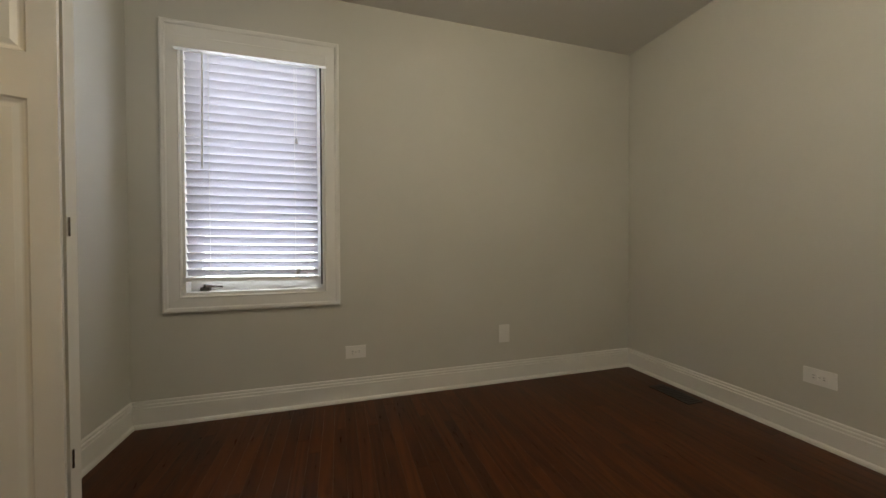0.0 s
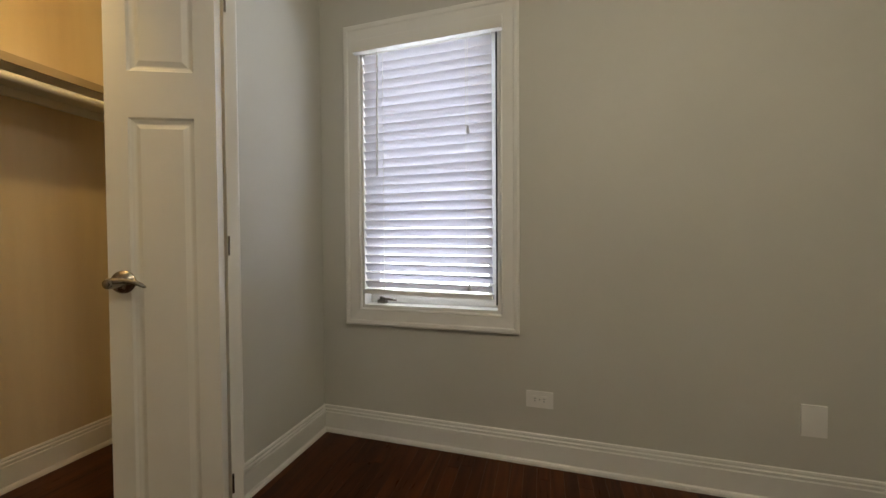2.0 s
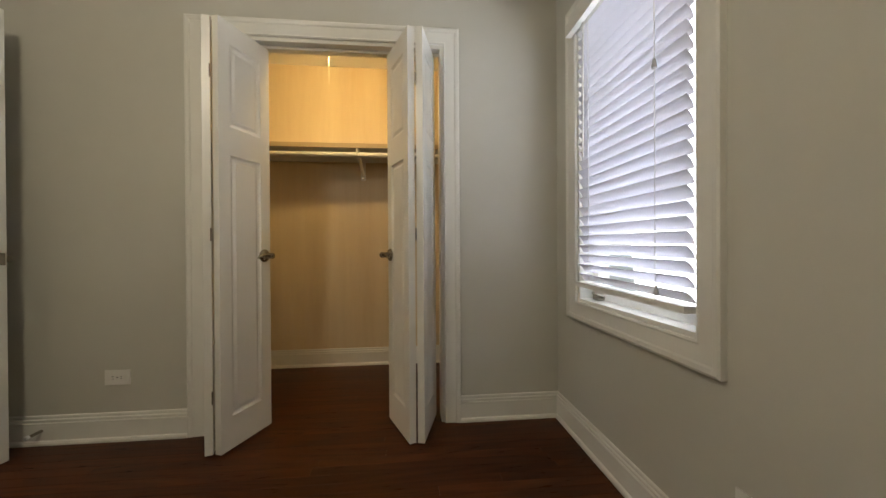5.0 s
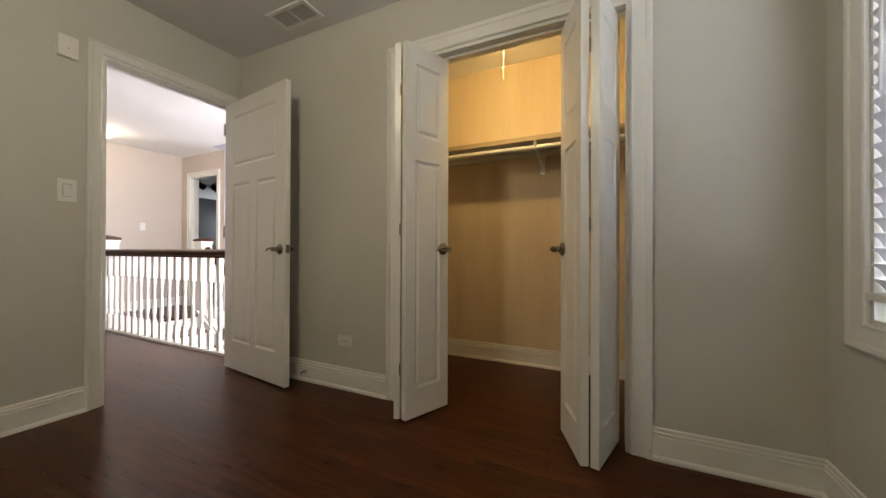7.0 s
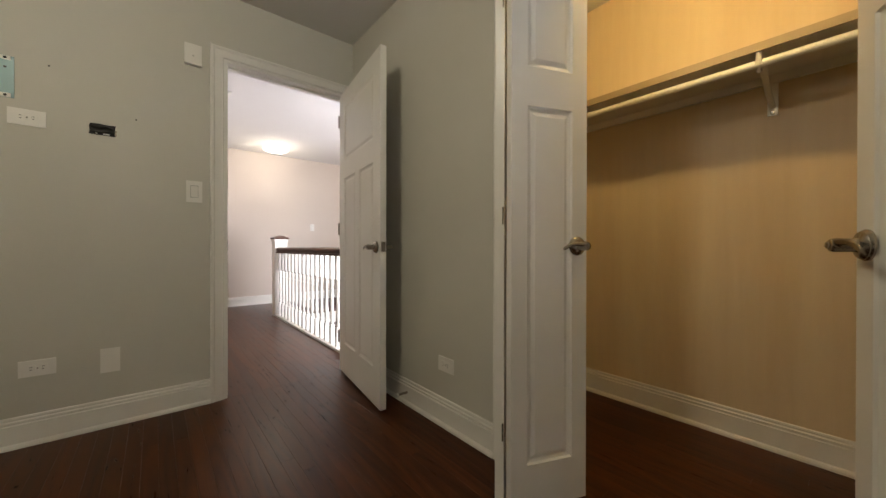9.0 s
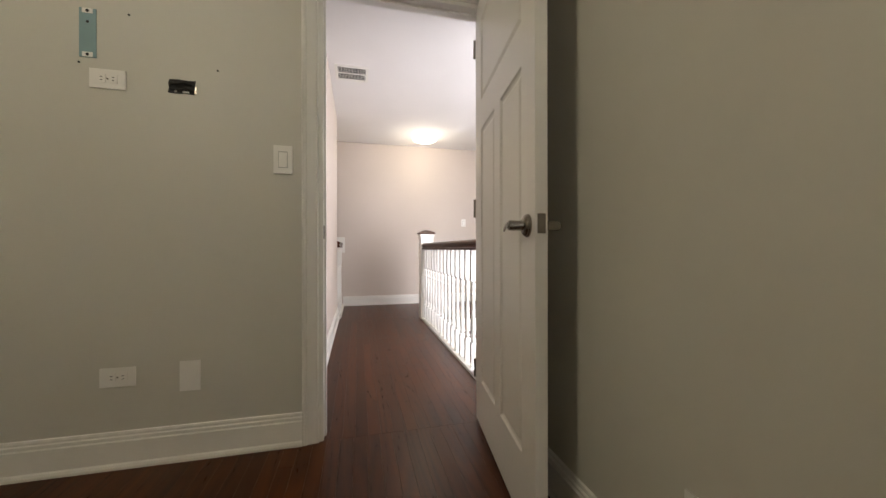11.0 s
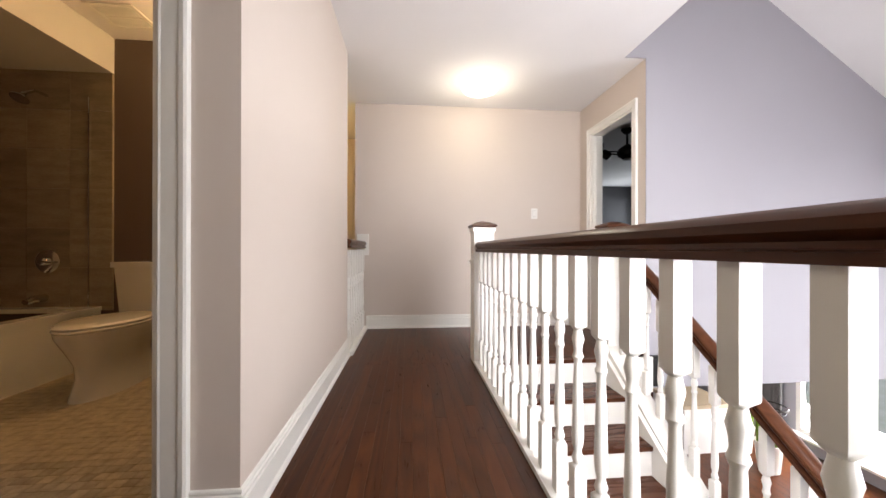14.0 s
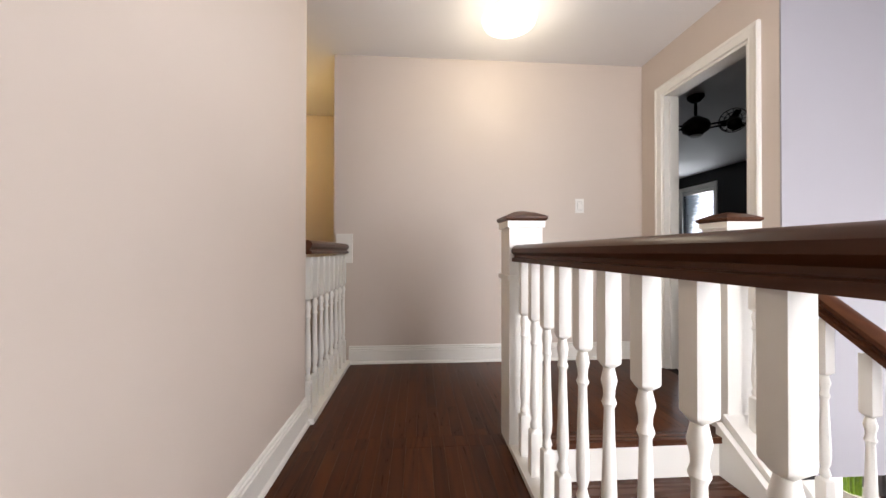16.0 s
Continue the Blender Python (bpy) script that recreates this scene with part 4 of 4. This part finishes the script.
plate("light_switch", "white double switch plate on the brown bathroom wall", "light switch", Matrix.Translation((0.984, -4.0195, 1.187)) @ pose(0, 0, 0, 0, 0, 180), 0.118, 0.076, "blank")
alarm = thing("alarm_sounder", "small white alarm box high beside the doorway", "alarm box", on_south(-0.025, 2.023))
part("housing", soft(boxes((-0.040, 0.040, -0.028, 0.0, -0.057, 0.057)), 0.009, 3), PLASTIC, alarm, "", True)
part("indicator", lathe(bmesh.new(), [(0.004, 0), (0.003, 0.001)], 8, (0, -0.028, -0.01), pose(0, 0, 0, 90)), SLAT_GREY, alarm)
cut = thing("junction_box", "open black electrical box with loose cables", "electrical box", on_south(0.350, 1.516))
rm = bmesh.new()
edge = [(-0.050, -0.027), (-0.02, -0.029), (0.01, -0.027), (0.046, -0.030), (0.050, -0.01), (0.047, 0.012), (0.050, 0.028), (0.02, 0.026), (-0.01, 0.029), (-0.044, 0.027), (-0.049, 0.012), (-0.046, -0.008)]
for d in (0.0, -0.0018):
    rm.faces.new([rm.verts.new((x, d, z)) for x, z in edge])
rm.verts.ensure_lookup_table()
for k in range(12):
    rm.faces.new((rm.verts[k], rm.verts[(k + 1) % 12], rm.verts[12 + (k + 1) % 12], rm.verts[12 + k]))
bmesh.ops.recalc_face_normals(rm, faces=rm.faces[:])
part("box_back", rm, BLACK, cut)
part("steel_tab", boxes((0.046, 0.053, -0.0022, -0.0004, -0.026, 0.004)), NICKEL, cut, "bare steel tab")
part("steel_tab", boxes((0.002, 0.026, -0.0032, -0.0018, -0.024, -0.018)), PLASTIC, cut, "white torn edge")
part("steel_tab", boxes((-0.026, -0.018, -0.0032, -0.0018, -0.024, -0.017)), PLASTIC, cut, "white torn edge")
part("cable", tube(bmesh.new(), [(-0.04, -0.006, 0.012), (-0.015, -0.011, 0.006), (0.012, -0.010, 0.014), (0.04, -0.006, 0.008)], 0.005, 8), BLACK, cut, "", True)
part("cable", tube(bmesh.new(), [(-0.04, -0.006, -0.014), (-0.01, -0.010, -0.016), (0.02, -0.012, -0.008), (0.04, -0.006, -0.014)], 0.004, 8), BLACK, cut, "", True)
tvb = thing("wall_bracket", "pale blue steel mounting plate screwed to the wall", "bracket", on_south(0.665, 1.69))
part("bracket_plate", soft(boxes((-0.027, 0.027, -0.004, 0.0, -0.094, 0.094)), 0.001), PALE_BLUE, tvb)
for z in (-0.084, 0.084):
    tab = part("end_tab", soft(boxes((-0.017, 0.017, -0.0055, -0.0042, z - 0.009, z + 0.009)), 0.0005), PLASTIC, tvb, "white chipped end tab")
    part("screw", lathe(bmesh.new(), [(0.006, 0), (0.004, 0.0025)], 10, (0, -0.0055, z), pose(0, 0, 0, 90)), BLACK, tab)
part("hole", lathe(bmesh.new(), [(0.005, 0), (0.004, 0.001)], 10, (0, -0.0042, 0.042), pose(0, 0, 0, 90)), BLACK, tvb)
for x, z in ((0.221, 1.597), (0.532, 1.781), (0.695, 1.575)):
    tagged(part("wall_anchor", lathe(bmesh.new(), [(0.004, 0), (0.003, 0.004)], 8, (x, WS, z), pose(0, 0, 0, -90)), BLACK), "small dark screw hole plug in the painted wall", "wall anchor", "wall anchors")
stop = thing("door_stop", "spring door stop on the baseboard with a white tip", "door stop")
part("spring", tube(bmesh.new(), [(-0.995, -0.47, 0.07), (-0.935, -0.47, 0.07)], 0.007, 10), NICKEL, stop, "", True)
part("tip", lathe(bmesh.new(), [(0.010, 0), (0.011, 0.012), (0.007, 0.016)], 12, (-0.935, -0.47, 0.07), pose(0, 0, 0, 0, 90)), RUBBER, stop, "white rubber tip", True)
reg = thing("floor_register", "dark metal floor register in the corner", "floor vent")
part("register_frame", soft(boxes((2.05, 2.17, 1.53, 1.81, 0.0, 0.005)), 0.0015), BRONZE, reg)
for k in range(12):
    part("louver", boxes((2.065, 2.155, 1.545 + 0.021 * k, 1.553 + 0.021 * k, 0.005, 0.0065)), BLACK, reg)

# ---- bathroom ----
tub = thing("bathtub", "white alcove bathtub with a plain apron", "bathtub")
TX = 1.72
part("apron", soft(boxes((TX, TX + 0.05, -4.02, -2.385, 0.0, 0.42)), 0.012, 3), PORCELAIN, tub, "", True)
part("rim", soft(boxes((TX - 0.012, 2.50, -4.02, -3.91, 0.40, 0.43), (TX - 0.012, TX + 0.08, -3.91, -2.385, 0.40, 0.43), (2.42, 2.50, -3.91, -2.385, 0.40, 0.43)), 0.008, 2), PORCELAIN, tub, "", True)
part("basin", boxes((TX + 0.05, 2.50, -4.02, -2.385, 0.0, 0.12)), PORCELAIN, tub)
setting("soffit_tub", boxes((1.63, 2.50, -4.02, -2.385, 2.19, HH)), CEILING, "dropped soffit over the bathtub", "soffit")
tw = setting("wall_tile_bed", boxes((1.63, 2.50, -4.02, -4.012, 0.40, 2.19)), GROUT, "grout bed of the tub wall tiles", "wall")
for i in range(6):
    for j in range(3):
        x0, x1 = 1.632 + 0.292 * j, min(1.632 + 0.292 * (j + 1) - 0.003, 2.498)
        z0 = 0.43 + 0.294 * i
        t = part("tile", soft(boxes((x0, x1, -4.012, -4.004, z0, min(z0 + 0.291, 2.188))), 0.0015, 1), TILE, tw)
part("edge_trim", boxes((1.785, 1.793, -4.004, -3.996, 0.43, 2.0)), CHROME, tw, "bright metal shower door channel")
valve = thing("shower_valve", "round chrome tub and shower valve", "tap")
part("escutcheon", lathe(bmesh.new(), [(0.085, 0), (0.085, 0.005), (0.07, 0.014), (0.03, 0.018), (0.028, 0.05), (0.02, 0.055)], 28, (2.07, -4.004, 0.77), pose(0, 0, 0, -90)), CHROME, valve, "", True)
part("lever", tube(bmesh.new(), [(2.07, -3.955, 0.77), (2.02, -3.95, 0.765), (1.99, -3.95, 0.76)], 0.009, 10), CHROME, valve, "", True)
spout = thing("tub_spout", "chrome tub spout on the tiled wall", "tap")
part("spout_body", tube(bmesh.new(), [(2.09, -4.004, 0.50), (2.09, -3.92, 0.50), (2.09, -3.87, 0.485)], [0.028, 0.026, 0.022], 14), CHROME, spout, "", True)
head = thing("shower", "chrome shower head on a bent arm", "shower")
part("arm", tube(bmesh.new(), [(2.08, -4.004, 2.0), (2.08, -3.92, 2.0), (2.08, -3.85, 1.95)], 0.011, 10), CHROME, head, "", True)
part("rose", lathe(bmesh.new(), [(0.014, 0.03), (0.03, 0.0), (0.05, -0.02), (0.05, -0.028)], 20, (2.08, -3.835, 1.925), pose(0, 0, 0, 30)), CHROME, head, "", True)


def oval(bm, rings, seg=28):
    """An egg-shaped body: rings of (half width, front, back, height) about the origin, front towards +y."""
    loops = []
    for w, f, b, z in rings:
        loops.append([bm.verts.new((w * math.cos(2 * math.pi * k / seg), (f if math.sin(2 * math.pi * k / seg) > 0 else b) * math.sin(2 * math.pi * k / seg), z)) for k in range(seg)])
    for a, b in zip(loops, loops[1:]):
        for k in range(seg):
            bm.faces.new((a[k], a[(k + 1) % seg], b[(k + 1) % seg], b[k]))
    bm.faces.new(loops[0][::-1])
    bm.faces.new(loops[-1])
    return bm


toilet = thing("toilet", "white two-piece toilet with closed lid", "toilet", Matrix.Translation((1.25, -3.52, 0)))
part("bowl", oval(bmesh.new(), [(0.120, 0.25, 0.36, 0.0), (0.116, 0.24, 0.35, 0.03), (0.102, 0.21, 0.32, 0.12), (0.108, 0.22, 0.30, 0.20), (0.155, 0.27, 0.27, 0.30), (0.185, 0.305, 0.26, 0.365), (0.19, 0.31, 0.26, 0.395)]), PORCELAIN, toilet, "", True)
part("seat", oval(bmesh.new(), [(0.188, 0.31, 0.235, 0.397), (0.194, 0.317, 0.24, 0.405), (0.19, 0.312, 0.236, 0.414)]), PORCELAIN, toilet, "", True)
part("lid", oval(bmesh.new(), [(0.186, 0.308, 0.232, 0.418), (0.192, 0.315, 0.236, 0.426), (0.18, 0.30, 0.228, 0.437), (0.12, 0.22, 0.17, 0.442)]), PORCELAIN, toilet, "", True)
tm = boxes((-0.195, 0.195, -0.465, -0.265, 0.40, 0.735))
for v in tm.verts:
    if v.co.z < 0.5:
        v.co.x *= 0.86
        v.co.y = -0.365 + (v.co.y + 0.365) * 0.88
part("tank", soft(tm, 0.02, 3), PORCELAIN, toilet, "", True)
part("tank_lid", soft(boxes((-0.208, 0.208, -0.48, -0.25, 0.735, 0.772)), 0.012, 3), PORCELAIN, toilet, "", True)
part("flush_lever", tube(bmesh.new(), [(-0.15, -0.262, 0.69), (-0.15, -0.245, 0.69), (-0.09, -0.240, 0.685)], 0.007, 8), CHROME, toilet, "chrome flush lever", True)
van = thing("vanity", "white bathroom vanity with a stone top", "vanity")
part("cabinet_body", soft(boxes((0.02, 0.72, -4.01, -3.42, 0.10, 0.88)), 0.003), TRIM, van)
part("plinth", boxes((0.03, 0.735, -4.0, -3.41, 0.0, 0.10)), TRIM, van)
part("vanity_top", soft(boxes((0.017, 0.745, -4.015, -3.39, 0.88, 0.905)), 0.004), COUNTER, van, "tan stone top")
thr = setting("threshold", soft(boxes((0.131, 0.893, -2.385, -2.335, -0.006, 0.006)), 0.003), MOSAIC, "stone threshold of the bathroom doorway", "threshold")

# ---- dark bedroom ----
fan = thing("ceiling_fan", "dark bronze ceiling fan with two small caged heads", "ceiling fan", Matrix.Translation((-3.45, -5.51, 0)))
part("canopy", lathe(bmesh.new(), [(0.075, HH - 0.001), (0.075, HH - 0.02), (0.04, HH - 0.06), (0.02, HH - 0.07)], 24), BRONZE, fan, "", True)
part("downrod", tube(bmesh.new(), [(0, 0, HH - 0.05), (0, 0, 2.22)], 0.014, 12), BRONZE, fan, "", True)
part("motor_hub", lathe(bmesh.new(), [(0.03, 2.25), (0.06, 2.23), (0.11, 2.19), (0.125, 2.15), (0.11, 2.10), (0.07, 2.075), (0.06, 2.06)], 28), BRONZE, fan, "", True)
part("light_lens", lathe(bmesh.new(), [(0.055, 2.062), (0.045, 2.045), (0.01, 2.04)], 20), SLAT_GREY, fan, "", True)
DX, DY = math.cos(radians(20)), -math.sin(radians(20))
for s in (-1, 1):
    cx, cy = s * 0.32 * DX, s * 0.32 * DY
    for dz in (-0.015, 0.02):
        part("arm", tube(bmesh.new(), [(s * 0.09 * DX, s * 0.09 * DY, 2.14 + dz), (cx * 0.85, cy * 0.85, 2.16 + dz)], 0.009, 8), BRONZE, fan, "", True)
    aim = Matrix.Translation((cx, cy, 2.17)) @ pose(0, 0, 0, 60, 0, 20 + 60 * s)
    part("head_motor", lathe(bmesh.new(), [(0.02, -0.14), (0.055, -0.12), (0.06, -0.03), (0.035, 0.0)], 18, (0, 0, 0), aim), BRONZE, fan, "", True)
    cage = bmesh.new()
    for r, z in ((0.115, 0.04), (0.11, 0.07), (0.07, 0.085), (0.035, 0.09)):
        tube(cage, [aim @ Vector((r * math.cos(a * math.pi / 12), r * math.sin(a * math.pi / 12), z)) for a in range(25)], 0.004, 5)
    for a in range(12):
        c, sn = math.cos(a * math.pi / 6), math.sin(a * math.pi / 6)
        tube(cage, [aim @ Vector((r * c, r * sn, z)) for r, z in ((0.03, 0.0), (0.08, 0.01), (0.115, 0.04), (0.11, 0.07), (0.02, 0.09))], 0.0028, 5)
    part("cage", cage, BRONZE, fan, "", True)
    for a in range(3):
        bl = boxes((0.02, 0.10, -0.028, 0.028, 0.04, 0.046))
        bl.transform(aim @ pose(0, 0, 0, 0, 0, 120 * a) @ pose(0, 0, 0, 18))
        part("blade", soft(bl, 0.002, 1), BRONZE, fan)
w2 = thing("window_2", "bright window with a half-open white blind in the dark bedroom", "window", kind="structure")
for k in range(26):
    sm = slat_mesh(0.73)
    sm.transform(Matrix.Translation((-6.29, -9.17, 2.10 - 0.047 * k)) @ pose(0, 0, 0, 0, 0, 90) @ pose(0, 0, 0, -40))
    part("slat", sm, BLIND, w2, "", True)
part("valance", boxes((-6.28, -6.245, -9.18, -8.43, 2.06, 2.135)), TRIM, w2)

# ---- stairwell windows and downstairs ----


def big_window(name, label, u0, u1, z0, z1, m):
    """A white framed window; local x along the wall, y out to the weather."""
    ob = thing(name, label, "window", m, kind="structure")
    e = 0.06
    for r in ((u0, u0 + e, z0, z1), (u1 - e, u1, z0, z1), (u0 + e, u1 - e, z0, z0 + e), (u0 + e, u1 - e, z1 - e, z1)):
        part("window_frame", soft(boxes((r[0], r[1], 0.0, 0.095, r[2], r[3])), 0.004), TRIM, ob)
    mid = (u0 + u1) / 2
    part("mullion", boxes((mid - 0.02, mid + 0.02, 0.05, 0.09, z0 + e, z1 - e)), TRIM, ob)
    part("window_sill", soft(boxes((u0 - 0.06, u1 + 0.06, -0.10, 0.0, z0 - 0.03, z0)), 0.006), TRIM, ob)
    for a, b in ((u0 + e, mid - 0.02), (mid + 0.02, u1 - e)):
        p = part("window_pane", boxes((a, b, 0.067, 0.073, z0 + e, z1 - e)), PANE, ob)
        p.visible_shadow = False


big_window("window_3", "large white-framed stairwell window", -2.75, -1.25, 0.2, 2.35, Matrix.Translation((0, -1.335, 0)))
big_window("window_5", "white-framed west stairwell window", -3.2, -1.5, -1.2, 1.45, Matrix.Translation((-5.60, 0, 0)) @ pose(0, 0, 0, 0, 0, 90))
big_window("window_4", "white-framed downstairs window", -5.25, -4.0, -1.48, -0.42, Matrix.Translation((-5.60, 0, 0)) @ pose(0, 0, 0, 0, 0, 90))
cur = thing("curtain", "gathered grey curtain beside the downstairs window", "curtain")
bm = bmesh.new()
rows = []
for k in range(60):
    a = k / 59
    y = -5.70 + 0.34 * a
    x = -5.53 + 0.03 * math.sin(a * 46)
    rows.append([bm.verts.new((x, y, z)) for z in (-1.66, -0.35)] + [bm.verts.new((x - 0.006, y, z)) for z in (-1.66, -0.35)])
for a, b in zip(rows, rows[1:]):
    bm.faces.new((a[0], b[0], b[1], a[1]))
    bm.faces.new((a[2], a[3], b[3], b[2]))
    bm.faces.new((a[1], b[1], b[3], a[3]))
part("cloth", bm, CURTAIN, cur, "", True)
part("curtain_rod", tube(bmesh.new(), [(-5.53, -5.9, -0.34), (-5.53, -3.7, -0.34)], 0.012, 10), BRONZE, cur, "", True)
cab = thing("sideboard", "low white cabinet with a thick tan top downstairs", "cabinet")
part("cabinet_body", soft(boxes((-4.62, -4.00, -5.75, -5.20, LOW, -1.12)), 0.004), TRIM, cab)
part("worktop", soft(boxes((-4.64, -3.98, -5.77, -5.18, -1.12, -1.07)), 0.015, 3), COUNTER, cab)


def planter(x, y, z, h, n, seed, wire):
    r = random.Random(seed)
    ob = thing("planter", "white pot with bright green bamboo stalks" + (" and black ring" if wire else ""), "plant", Matrix.Translation((x, y, z)), group="green planters")
    part("pot", lathe(bmesh.new(), [(0.09, 0), (0.10, 0.01), (0.13, h), (0.135, h + 0.01), (0.12, h + 0.01), (0.115, h - 0.02)], 24), PORCELAIN, ob, "", True)
    for k in range(n):
        a, q = r.uniform(0, 6.28), 0.10 * math.sqrt(r.random())
        px, py = q * math.cos(a), q * math.sin(a)
        hh = r.uniform(0.22, 0.34)
        pts = [(px, py, h - 0.03), (px * 1.05, py * 1.05, h + hh * 0.5), (px * 1.1 + r.uniform(-0.02, 0.02), py * 1.1, h + hh)]
        part("stalk", tube(bmesh.new(), pts, [0.016, 0.017, 0.012], 8), LEAF, ob, "", True)
    if wire:
        part("wire_ring", tube(bmesh.new(), [(0.16 * math.cos(a * math.pi / 12), 0.16 * math.sin(a * math.pi / 12), h + 0.43) for a in range(25)], 0.008, 6), BRONZE, ob, "black wire ring", True)
        part("wire_ring", tube(bmesh.new(), [(0.14 * math.cos(a * math.pi / 12), 0.14 * math.sin(a * math.pi / 12), h + 0.37) for a in range(25)], 0.006, 6), BRONZE, ob, "black wire ring", True)
    return ob


planter(-4.73, -4.82, LOW, 0.32, 16, 1, True)
planter(-4.80, -5.22, LOW, 0.32, 16, 2, False)

# ---- floor boards (last) ----
WID = 0.057


def boards(name, areas, label, seed, limit):
    """Strip boards along y over rectangles (x0, x1, y0, y1); each board is a piece of the floor."""
    fl = thing(name, label, "floor", kind="structure")
    bm = boxes((-WID / 2 + 0.00015, WID / 2 - 0.00015, -0.5, 0.5, -0.012, 0.0))
    top = [e for e in bm.edges if all(v.co.z > -0.001 for v in e.verts)]
    bmesh.ops.bevel(bm, geom=top, offset=0.0004, segments=1, affect="EDGES")
    first = part("board", bm, FLOOR, fl)
    r = random.Random(seed)
    count, used = 0, False
    rest = bmesh.new()
    for x0, x1, y0, y1 in areas:
        n = round((x1 - x0) / WID)
        step = (x1 - x0) / n
        for i in range(n):
            y = y0 - r.uniform(0.0, 0.9)
            while y < y1 - 0.02:
                l = r.uniform(0.75, 1.75)
                a, b = max(y, y0), min(y + l, y1)
                y += l
                if b - a < 0.03:
                    continue
                if count < limit:
                    o = first if not used else new("board", first.data)
                    used = True
                    o.parent = fl
                    o.matrix_basis = Matrix.Translation((x0 + (i + 0.5) * step, (a + b) / 2, 0)) @ Matrix.Diagonal((step / WID, b - a - 0.0003, 1, 1))
                else:
                    box(rest, x0 + i * step + 0.0005, x0 + (i + 1) * step - 0.0005, a, b - 0.0006, -0.012, 0.0)
                count += 1
    if len(rest.verts):
        o = part("far_boards", rest, FLOOR, fl)
        o["kind"] = "stuff"
    return fl


boards("floor_bedroom", [(WC, WE, WS, WN), (-2.025, WC, -0.33, WN)], "dark stained oak strip floor of bedroom and closet", 11, 290)
boards("floor_hall", [(RX + 0.045, -0.10, -3.80, -1.237), (-0.10, 1.15, -2.33, -1.335), (-2.557, -0.10, -5.018, -3.89), (RX + 0.045, -0.10, -3.89, -3.80)], "dark stained oak strip floor of hall and landing", 12, 290)

bf = thing("floor_bathroom", "small beige stone mosaic bathroom floor", "floor", kind="structure")
bm = boxes((-0.022, 0.022, -0.022, 0.022, -0.006, 0.0))
stone = part("mosaic_tile", bm, MOSAIC, bf)
rest, count = bmesh.new(), 0
for i in range(37):
    for j in range(35):
        x, y = 0.040 + 0.0465 * i, -2.41 - 0.0465 * j
        if 0.1 < x < 1.4 and -2.7 < y and count < 190:
            o = stone if count == 0 else new("mosaic_tile", stone.data)
            o.parent = bf
            o.matrix_basis = Matrix.Translation((x, y, 0))
            count += 1
        else:
            box(rest, x - 0.022, x + 0.022, y - 0.022, y + 0.022, -0.006, 0.0)
o = part("far_mosaic", rest, MOSAIC, bf)
o["kind"] = "stuff"
